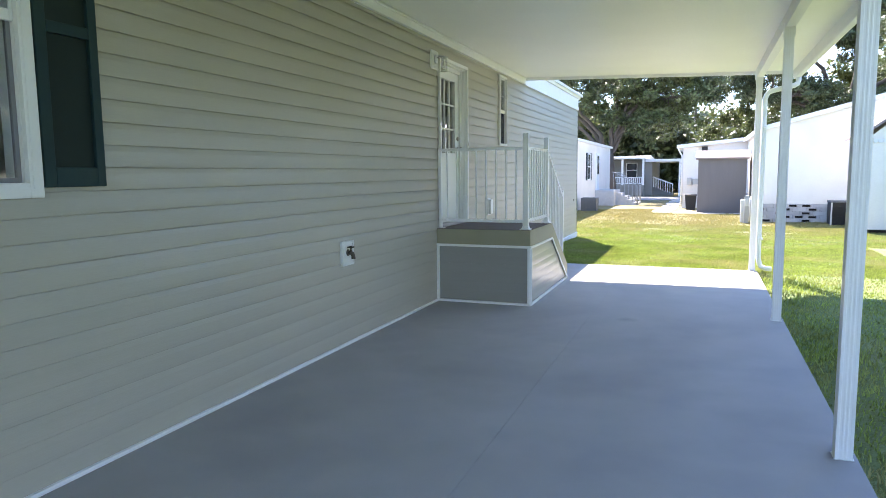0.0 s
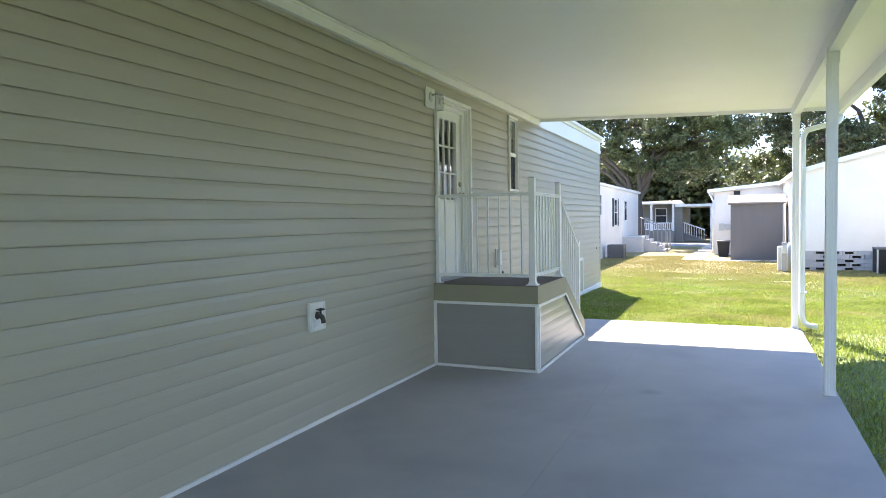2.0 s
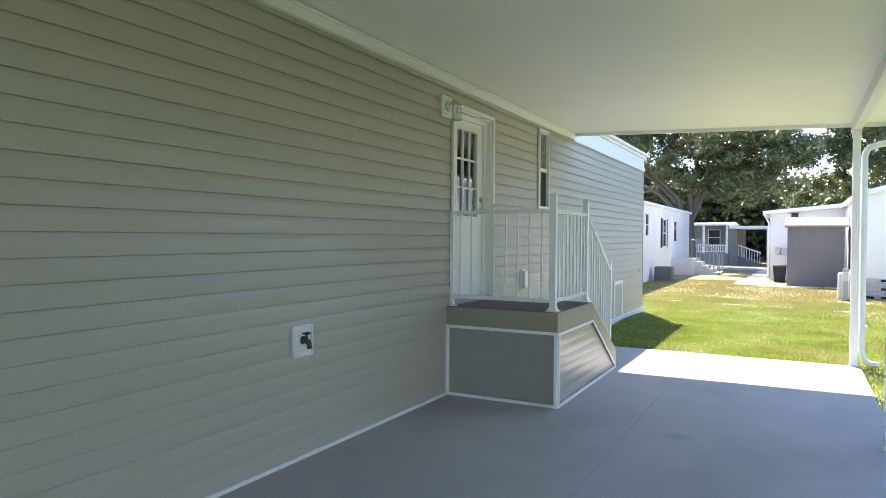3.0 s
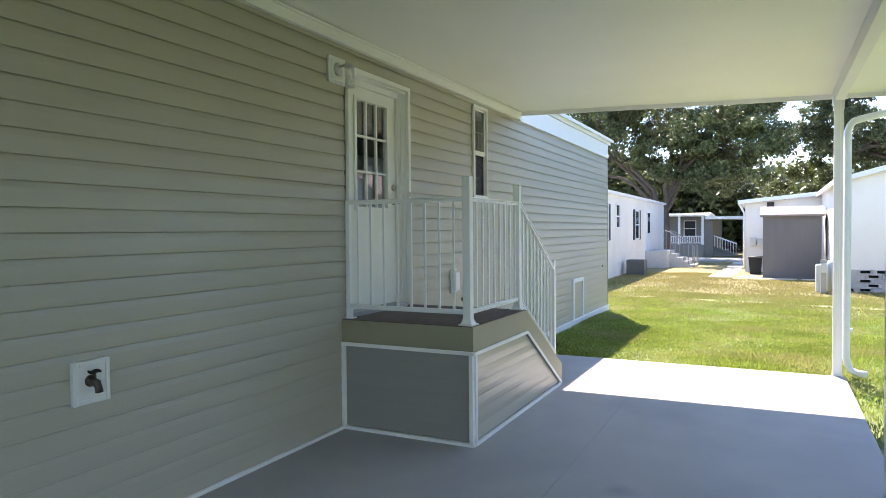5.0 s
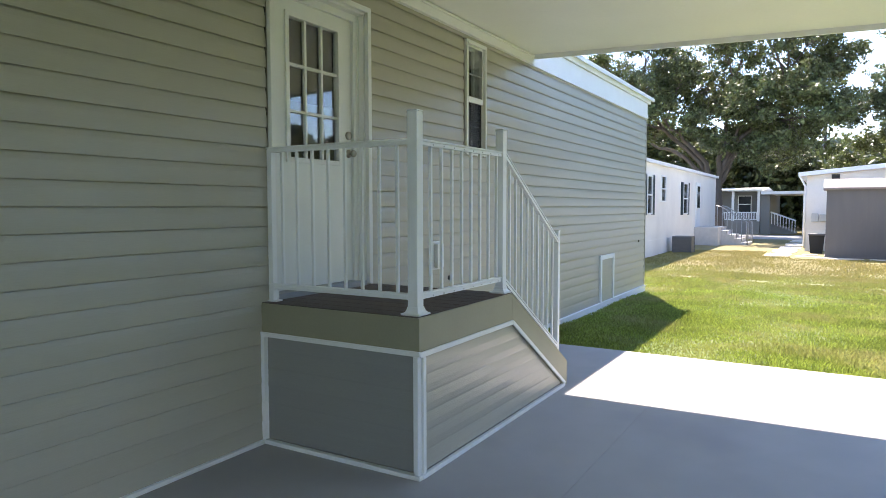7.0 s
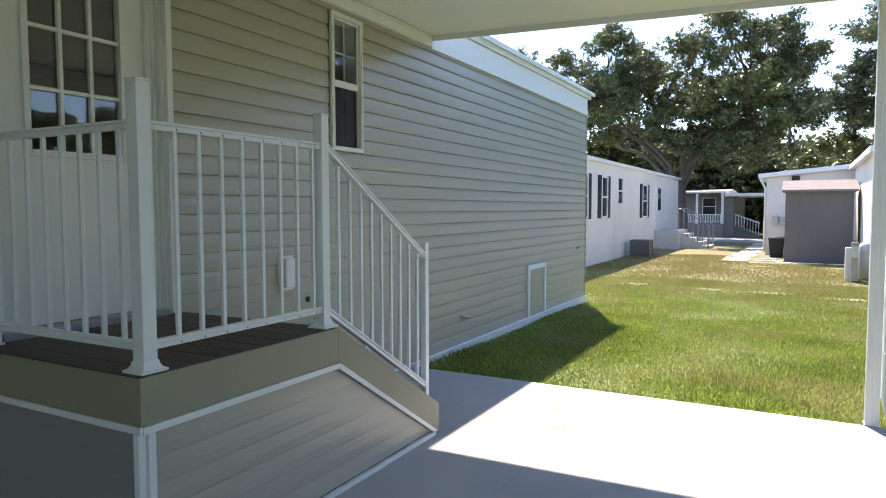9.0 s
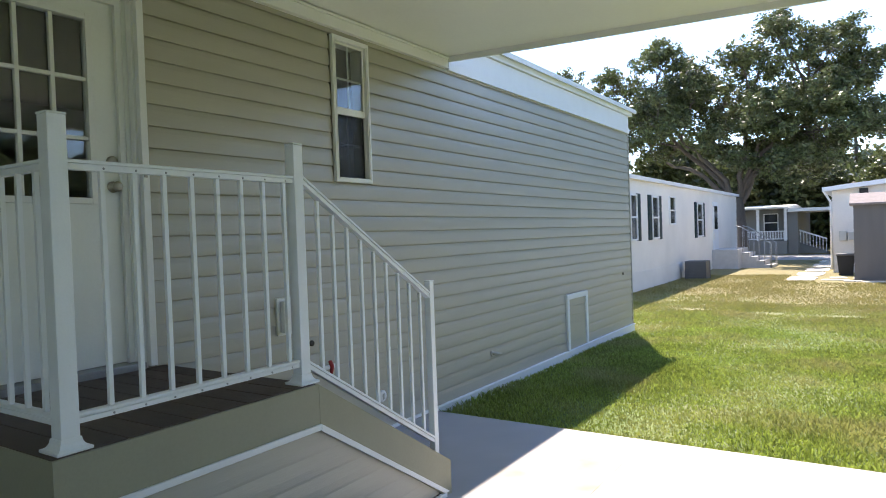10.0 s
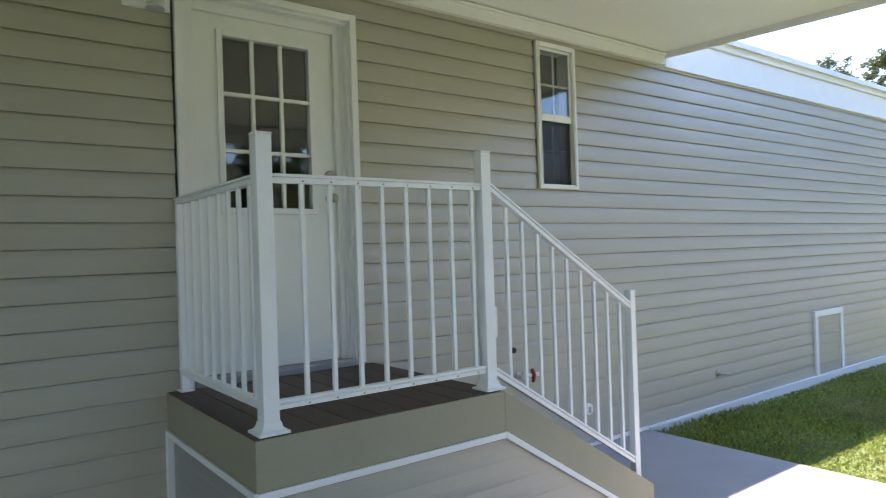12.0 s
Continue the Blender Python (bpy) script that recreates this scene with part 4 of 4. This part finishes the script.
part("carport_roof", boxes((-0.6, 4.2, 40.4, 47.0, 2.28, 2.46)), ROOFWHITE, fhome)
for x in (1.6, 4.0):
    part("carport_post", boxes((x, x + 0.12, 40.6, 40.72, G0, 2.28)), WHITE, fhome)
part("ramp", prism([(-0.19, G0), (-0.19, 0.55), (1.2, 0.0), (1.2, G0)], "y", 42.2, 43.4), TRUNKGREY, fhome)
part("ramp_rail", prism([(-0.19, 1.17), (-0.19, 1.26), (1.2, 0.74), (1.2, 0.65)], "y", 42.1, 42.18), WHITE, fhome)
for k in range(9):
    x = -0.15 + 0.16 * k
    part("ramp_picket", boxes((x, x + 0.04, 42.12, 42.16, 0.5 - 0.39 * (x + 0.19), 1.2 - 0.375 * (x + 0.19))), WHITE, fhome)
road = struct("road", boxes((-6.0, 14.0, 34.6, 40.2, G0 - 0.2, G0 + 0.02)), CONCRETE, "pale concrete drive beyond the lawn", "road")
for x, y, w, d in ((1.55, 22.4, 0.8, 1.7), (1.62, 24.5, 0.8, 1.9), (1.7, 26.9, 0.8, 2.2), (1.75, 29.8, 0.8, 2.6), (1.8, 32.9, 0.8, 2.8), (2.45, 22.0, 0.7, 0.4), (2.5, 22.9, 0.5, 0.5),
                   (3.6, 21.35, 0.9, 0.5), (4.5, 21.3, 0.7, 0.45), (2.95, 21.5, 0.5, 0.3)):
    st = thing("stepping_stone", "pale sandy flat stone in the dry grass", "stepping stone", group="stepping stones", at=(x, y, G0))
    pts = []
    for k in range(16):
        a = math.pi * 2 * (k + 0.5) / 16
        c, s = math.cos(a), math.sin(a)
        r = (abs(c) ** 5 + abs(s) ** 5) ** -0.2 * random.uniform(0.88, 1.06)
        pts.append((w * 0.5 * r * c, d * 0.5 * r * s))
    part("stone", prism(pts, "z", -0.05, 0.03), PALESTONE, st)

# ---- trees ----
def limb(bm, start, way, length, radius, rng, depth, tips, droop=-0.05):
    """A crooked tapering limb that forks; its ends are kept for leaves."""
    pts, radii, p, d = [Vector(start)], [radius], Vector(start), Vector(way).normalized()
    steps = 5
    for s in range(steps):
        d = (d + Vector((rng.uniform(-1, 1), rng.uniform(-1, 1), rng.uniform(-0.5, 0.7))) * 0.22).normalized()
        p = p + d * length / steps
        pts.append(p.copy())
        radii.append(radius * (1 - 0.6 * (s + 1) / steps))
    tube(pts, radii, 7 if depth > 1 else 5, bm)
    if depth <= 2:
        tips.append(pts[3])
    if depth <= 1:
        tips.append(pts[5])
    if depth == 0:
        tips.append(p)
        return
    for k in range(rng.choice((2, 3, 3)) + (depth > 2)):
        a = rng.uniform(0, 2 * math.pi)
        out = Vector((math.cos(a), math.sin(a), rng.uniform(droop, 0.75)))
        i = rng.choice((3, 4, 5))
        limb(bm, pts[i], d * 0.75 + out * 0.85, length * rng.uniform(0.58, 0.8), radii[i] * 0.75, rng, depth - 1, tips, droop)


def leaves_mesh(tips, per, spread, size, rng):
    """Small bent leaves in loose uneven clumps round the ends of the limbs."""
    c = np.repeat(np.array([tuple(t) for t in tips]), per, axis=0)
    n = len(c)
    off = rng.normal(size=(n, 3))
    off /= np.linalg.norm(off, axis=1)[:, None]
    clump = np.repeat(rng.uniform(0.55, 1.25, len(tips)), per)
    off[:, 2] = np.where(rng.random(n) < 0.7, np.abs(off[:, 2]), off[:, 2])
    off *= (rng.random(n) ** 0.5 * clump)[:, None] * np.array([spread, spread, spread * 0.7])
    ragged = 1 + 0.28 * np.sin(c * 3.1 + off * 9.0)
    c = c + off * ragged
    a = rng.normal(size=(n, 3))
    a /= np.linalg.norm(a, axis=1)[:, None]
    b = np.cross(a, rng.normal(size=(n, 3)))
    b /= np.linalg.norm(b, axis=1)[:, None] + 1e-9
    s = (size * rng.uniform(0.6, 1.35, n))[:, None]
    quad = np.stack([c - a * s, c - b * s * 0.5, c + a * s, c + b * s * 0.5], 1).reshape(-1, 3)
    return quad, np.arange(4 * n).reshape(-1, 4)


def quick_mesh(name, verts, quads, material, parent):
    me = bpy.data.meshes.new(name)
    me.vertices.add(len(verts))
    me.vertices.foreach_set("co", np.ascontiguousarray(verts, dtype=np.float32).ravel())
    k = quads.shape[1]
    me.loops.add(quads.size)
    me.loops.foreach_set("vertex_index", quads.astype(np.int32).ravel())
    me.polygons.add(len(quads))
    me.polygons.foreach_set("loop_start", np.arange(0, quads.size, k, dtype=np.int32))
    me.update(calc_edges=True)
    me.materials.append(material)
    ob = new(name, me)
    ob.parent = parent
    return ob


def tree(x, y, base, height, trunk, lean, seed, label, leaf=LEAF, per=60, spread=1.0, size=0.14, depth=3, fork=0.3, reach=0.30, droop=-0.05, keep=1.0, name="oak_tree"):
    rng, nrng = random.Random(seed), np.random.default_rng(seed)
    t = thing(name, label, "tree", (x, y, base), group="neighbourhood trees")
    bm, tips = bmesh.new(), []
    fz = height * fork
    top = Vector((lean[0] * 0.3, lean[1] * 0.3, fz))
    tube([(0, 0, -0.1), (0.0, 0.0, 0.25), (top.x * 0.4, top.y * 0.4, fz * 0.5), top], [trunk * 1.45, trunk * 1.1, trunk * 0.95, trunk * 0.85], 10, bm)
    for k in range(5):
        a = 2 * math.pi * k / 5 + rng.uniform(-0.4, 0.4)
        way = Vector((math.cos(a) * 0.95 + lean[0] * 0.15, math.sin(a) * 0.95 + lean[1] * 0.15, rng.uniform(0.55, 1.1)))
        limb(bm, top - Vector((0, 0, 0.3)), way, height * reach, trunk * 0.6, rng, depth, tips, droop)
    limb(bm, top - Vector((0, 0, 0.2)), (0.1, 0.1, 1), height * 0.32, trunk * 0.65, rng, depth, tips, droop)
    part("trunk", bm, BARK, t)
    rng.shuffle(tips)
    tips = tips[:int(len(tips) * keep)]
    v, q = leaves_mesh(tips, per, spread, size, nrng)
    quick_mesh("crown", v, q, leaf, t)
    return t


def bend(a, b, lift, rng, steps=6):
    """A crooked curve from a to b that rises early."""
    a, b = Vector(a), Vector(b)
    m = (a + b) / 2 + Vector((0, 0, lift))
    size = (b - a).length * 0.035
    pts = [a]
    for i in range(1, steps + 1):
        t = i / steps
        p = (1 - t) ** 2 * a + 2 * t * (1 - t) * m + t * t * b
        pts.append(p + Vector((rng.uniform(-1, 1), rng.uniform(-1, 1), rng.uniform(-1, 1))) * size * (i < steps))
    return pts


def taper(a, b, n):
    return [a + (b - a) * i / n for i in range(n + 1)]


def leaf_tufts(centres, spread, per, size, rng):
    """Bunches of small leaves round each centre; the leaves face outward and up more than not."""
    c = np.repeat(np.array(centres), per, axis=0)
    n = len(c)
    off = rng.normal(size=(n, 3)) * np.array([spread, spread, spread * 0.75])
    out = off / (np.linalg.norm(off, axis=1)[:, None] + 1e-6) + rng.normal(size=(n, 3)) * 0.8 + np.array([0, 0, 0.5])
    out /= np.linalg.norm(out, axis=1)[:, None] + 1e-6
    a = np.cross(out, rng.normal(size=(n, 3)))
    a /= np.linalg.norm(a, axis=1)[:, None] + 1e-9
    b = np.cross(out, a)
    s = (size * rng.uniform(0.6, 1.4, n))[:, None]
    p = c + off
    quad = np.stack([p - a * s, p - b * s * 0.5, p + a * s, p + b * s * 0.5], 1).reshape(-1, 3)
    return quad, np.arange(4 * n).reshape(-1, 4)


def lobed_tree(x, y, fork, trunk, lobes, stems, seed, label, leaf=LEAF, depth=3.0, dense=1.0, size=0.092, lean=(0.0, 0.0)):
    """A tree whose crown is a heap of lobes (across, up, radius): low fork, arching stems, limbs, twigs and leaf bunches."""
    rng, nrng = random.Random(seed), np.random.default_rng(seed)
    t = thing("oak_tree", label, "tree", (x, y, G0), group="neighbourhood trees")
    bm = bmesh.new()
    top = Vector((lean[0], lean[1], fork))
    tube([(0.1, 0, -0.1), (0.05, 0, 0.3), (lean[0] * 0.3, 0, fork * 0.5), top + Vector((0, 0, 0.15))], [trunk * 1.6, trunk * 1.15, trunk, trunk * 0.9], 10, bm)
    masses = []
    for lx, lz, r in lobes:
        masses.append((Vector((lx, rng.uniform(-0.5, 0.5) * depth, lz)), r))
        masses.append((Vector((lx * 0.85 + rng.uniform(-0.6, 0.6), rng.choice((-1, 1)) * rng.uniform(0.6, 1.3) * depth, lz * 0.95)), r * rng.uniform(0.55, 0.8)))
    mains = []
    for k in range(stems):
        c = masses[(2 * k * max(1, len(lobes) // stems)) % len(masses)][0]
        path = bend(top - Vector((0, 0, 0.35)), top + (c - top) * 0.72, 0.9, rng, 8)
        tube(path, taper(trunk * 0.6, trunk * 0.25, 8), 8, bm)
        mains.append(path)
    bunches = []
    for c, r in masses:
        path = min(mains, key=lambda q: min((p - c).length for p in q[2:]))
        start = min(path[2:], key=lambda p: (p - c).length + 0.6 * max(0.0, p.z - c.z))
        twig = bend(start, c, 0.35, rng, 5)
        tube(twig, taper(trunk * 0.26, trunk * 0.09, 5), 6, bm)
        for j in range(int(6.6 * r * r * dense) + 3):
            v = Vector((rng.gauss(0, 1), rng.gauss(0, 1), rng.gauss(0.25, 0.9))).normalized()
            e = c + Vector((v.x, v.y, v.z * 0.85)) * r * rng.uniform(0.5, 1.08)
            tube(bend(twig[rng.choice((3, 4, 5))], e, 0.1, rng, 3), taper(trunk * 0.08, trunk * 0.025, 3), 4, bm)
            w = rng.uniform(0.2, 0.36)
            for i in range(rng.randint(8, 13)):
                bunches.append(tuple(e + Vector((rng.gauss(0, w), rng.gauss(0, w), rng.gauss(0.05, w * 0.6)))))
    part("trunk", bm, BARK, t)
    v, q = leaf_tufts(bunches, 0.13, 22, size, nrng)
    quick_mesh("crown", v, q, leaf, t)
    return t


def heap(width, low, high, count, seed):
    """Lobes that fill a rounded crown of that width between two heights."""
    rng = random.Random(seed)
    out = []
    for k in range(count):
        f = (k + rng.random()) / count
        half = width / 2 * math.sin(math.pi * min(1.0, 0.16 + 0.78 * f)) ** 0.7
        out.append((rng.uniform(-1, 1) * half, low + (high - low) * f, rng.uniform(0.9, 1.5) * width / 9))
    return out


OAK = [(-6.8, 10.0, 1.4), (-3.9, 10.7, 1.7), (-4.0, 8.1, 2.0), (-0.9, 8.5, 1.9), (1.0, 10.5, 1.4), (2.1, 11.7, 0.9), (4.6, 10.8, 1.5), (6.0, 9.7, 1.3), (3.5, 9.1, 1.9),
       (5.4, 8.1, 1.5), (1.7, 7.4, 2.1), (4.1, 6.3, 1.9), (-5.2, 6.4, 1.3), (2.7, 4.9, 1.6), (5.6, 6.4, 1.2), (-1.2, 6.6, 1.2), (-2.5, 9.6, 1.3), (0.9, 5.4, 1.2)]
lobed_tree(-2.65, 38.5, 3.1, 0.28, OAK, 7, 11, "large spreading oak with dark glossy leaves and low forked limbs", lean=(-0.15, 0.0))
lobed_tree(11.4, 43.0, 5.0, 0.34, heap(14.5, 4.6, 16.5, 25, 5), 5, 23, "tall oak with grey-green leaves behind the white homes", leaf=LEAFGREY, size=0.095)
lobed_tree(5.6, 47.0, 2.2, 0.16, heap(4.2, 2.0, 6.6, 9, 8), 4, 41, "young oak with light yellow-green leaves", leaf=LEAFLIGHT, depth=1.4, dense=1.6)
lobed_tree(-14.5, 45.0, 4.0, 0.30, heap(10.0, 5.5, 12.2, 12, 9), 5, 73, "tall oak with dark leaves beyond the long white home", size=0.1)
tree(16.5, 30.0, G0, 11.5, 0.30, (0.0, 0.0), 31, "tall oak with grey-green leaves behind the white homes", per=180, spread=1.15, size=0.1)
tree(-1.5, 56.0, G0, 8.0, 0.30, (0.0, 0.0), 43, "distant oak with dark leaves", per=140, spread=1.3, size=0.13)
tree(1.9, 57.0, G0, 5.4, 0.30, (0.0, 0.0), 47, "distant oak with dark leaves", per=140, spread=1.3, size=0.15)
tree(-7.2, 49.0, G0, 9.0, 0.25, (0.0, 0.0), 71, "distant oak with dark leaves", per=60, spread=1.2, size=0.2, fork=0.2, droop=-0.3)
tree(18.0, 50.0, G0, 11.0, 0.30, (0.0, 0.0), 59, "distant oak with light green leaves", leaf=LEAFLIGHT, per=60, spread=1.4, size=0.2)
# last four are unseen, added to block low sky light; first four mirror in panes
for n, (x, y, w, h) in enumerate(((13.0, 3.0, 7.0, 5.2), (17.5, 9.5, 7.0, 5.0), (21.0, 15.0, 8.0, 5.6), (18.5, 21.0, 8.0, 5.8), (11.0, -3.5, 7.0, 7.0), (14.0, -12.5, 9.0, 8.0),
                              (4.5, -22.0, 9.0, 9.0), (-4.0, -24.0, 9.0, 8.0))):
    lobed_tree(x, y, 1.2, 0.2, heap(w, 0.9, h - 0.8, 10, 60 + n), 4, 61 + n, "dark leafy oak out of view, added for reflections and to block sky light", depth=2.4, size=0.16)


def hedge_belt():
    """Low far scrub that closes the view under the crowns."""
    rng = np.random.default_rng(7)
    tips = []
    for i in range(760):
        a = rng.uniform(-0.07, 0.75)
        r = rng.uniform(60, 72)
        tips.append((r * math.sin(a) * 1.2, r * math.cos(a), rng.uniform(0.2, 6.6)))
    for i in range(260):
        tips.append((rng.uniform(-9, 8), rng.uniform(52, 55), rng.uniform(0.2, 3.6)))
    v, q = leaves_mesh(tips, 120, 2.4, 0.26, rng)
    ob = quick_mesh("far_woods", v, q, LEAF, None)
    tagged(ob, "dark far line of woods behind the homes", "woods", kind="stuff")


hedge_belt()


pole = thing("utility_pole", "slim dark wooden utility pole among far trees", "utility pole", (2.3, 61.0, G0))
part("shaft", tube([(0, 0, 0), (0, 0, 5.0), (0, 0, 10.1)], [0.16, 0.14, 0.11], 8), BARK, pole)
part("crossarm", boxes((-0.9, 0.9, -0.06, 0.06, 9.3, 9.42)), BARK, pole)


# ---- grass ----
def grass():
    """Single blades over the near lawn, thinning with distance."""
    rng = np.random.default_rng(3)
    pts = []
    for n, x0, x1, y0, y1 in ((105000, 0.05, 6.5, 4.0, 9.0), (26000, 4.03, 6.5, -6.0, 4.0), (100000, -1.5, 8.0, 9.0, 15.0), (50000, -2.0, 8.0, 15.0, 24.0)):
        p = np.stack([rng.uniform(x0, x1, n), rng.uniform(y0, y1, n)], 1)
        pts.append(p)
    p = np.concatenate(pts)
    p = p[~((p[:, 0] < 0.03) & (p[:, 1] < 10.1))]
    p = p[~((p[:, 0] > 1.1) & (p[:, 0] < 2.1) & (p[:, 1] > 21.4)) & ~((p[:, 0] > 2.0) & (p[:, 1] > 20.9))]
    for bx, by in BARE:
        d = np.hypot((p[:, 0] - bx) * 0.6, (p[:, 1] - by) * 1.6)
        p = p[d > rng.uniform(0.1, 0.5, len(p))]
    f = np.clip((p[:, 1] - 3.9) / 7.0, 0, 1)
    g = np.clip((p[:, 0] - 4.0) / 5.0, 0, 1)
    z = LAWN0 - LAWNDROP * np.maximum(f, 0.6 * g) - 0.004
    n = len(p)
    h = rng.uniform(0.018, 0.05, n) * (1 + 0.35 * np.sin(p[:, 0] * 2.1 + 1.3 * np.sin(p[:, 1] * 1.7)))
    a = rng.uniform(0, 2 * np.pi, n)
    lean = rng.uniform(0.1, 0.9, n) * h
    wide = rng.uniform(0.003, 0.007, n) * (1 + np.clip(p[:, 1] - 4, 0, 20) * 0.07)
    cx, sx = np.cos(a), np.sin(a)
    b = np.stack([p[:, 0], p[:, 1], z], 1)
    side = np.stack([-sx * wide, cx * wide, 0 * wide], 1)
    mid = b + np.stack([cx * lean * 0.4, sx * lean * 0.4, h * 0.6], 1)
    tip = b + np.stack([cx * lean, sx * lean, h], 1)
    v = np.stack([b - side, b + side, mid + side * 0.8, tip, mid - side * 0.8], 1).reshape(-1, 3)
    q = np.arange(5 * n).reshape(-1, 5)
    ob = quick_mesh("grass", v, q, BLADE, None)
    tagged(ob, "short green lawn blades with dry straw patches", "grass", kind="stuff")


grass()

# ---- siding courses ----
COURSE, LOW = 0.1284, 0.025


def siding():
    holes = [(a - 0.0, b + 0.0, c, d) for a, b, c, d in ((0.064, 1.176, 0.9, 3.115), (2.739, 3.198, 2.07, 3.23), (-6.482, -5.428, 1.52, 3.23))]
    done = {}
    k = -1
    while LOW + COURSE * k < 3.26:
        z0, z1 = LOW + COURSE * k, min(LOW + COURSE * (k + 1), 3.31)
        spans = [(Y0, Y1 - 0.012)]
        for a, b, c, d in holes:
            if c < (z0 + z1) / 2 < d:
                cut = []
                for s, e in spans:
                    if b <= s or a >= e:
                        cut.append((s, e))
                    else:
                        cut += [(s, a), (b, e)]
                spans = cut
        for s, e in spans:
            key = (round(s, 3), round(e, 3), round(z1 - z0, 3))
            if key not in done:
                h = z1 - z0
                bm = prism([(-0.0155, 0.006), (0.0012, 0.006), (0.0012, -0.005), (0.0035, -0.006), (0.0045, -0.002), (0.0042, 0.02), (0.002, 0.05), (-0.002, 0.085), (-0.0085, min(h - 0.004, 0.115)), (-0.014, h - 0.001), (-0.0155, h - 0.001)], "y", s, e)
                done[key] = mesh_of("siding_course", bm, SIDING)
            ob = new("siding_course", done[key])
            ob.parent, ob.location = wall_east, (0, 0, z0)
        k += 1



siding()
# dark strips stand in for the shade between siding ends and casings
for ya, yb, za, zb in ((0.0645, 0.0745, 0.95, 3.10), (1.1655, 1.1755, 0.95, 3.10), (2.7395, 2.7495, 2.08, 3.22), (3.1875, 3.1975, 2.08, 3.22), (-5.4395, -5.4285, 1.53, 3.22),
                       (Y1 - 0.0115, Y1 - 0.0005, -0.09, 3.24)):
    part("channel", boxes((-0.015, -0.008, ya, yb, za, zb)), GAPSHADE, wall_east, "dark strip painted as the shade inside the siding channel")
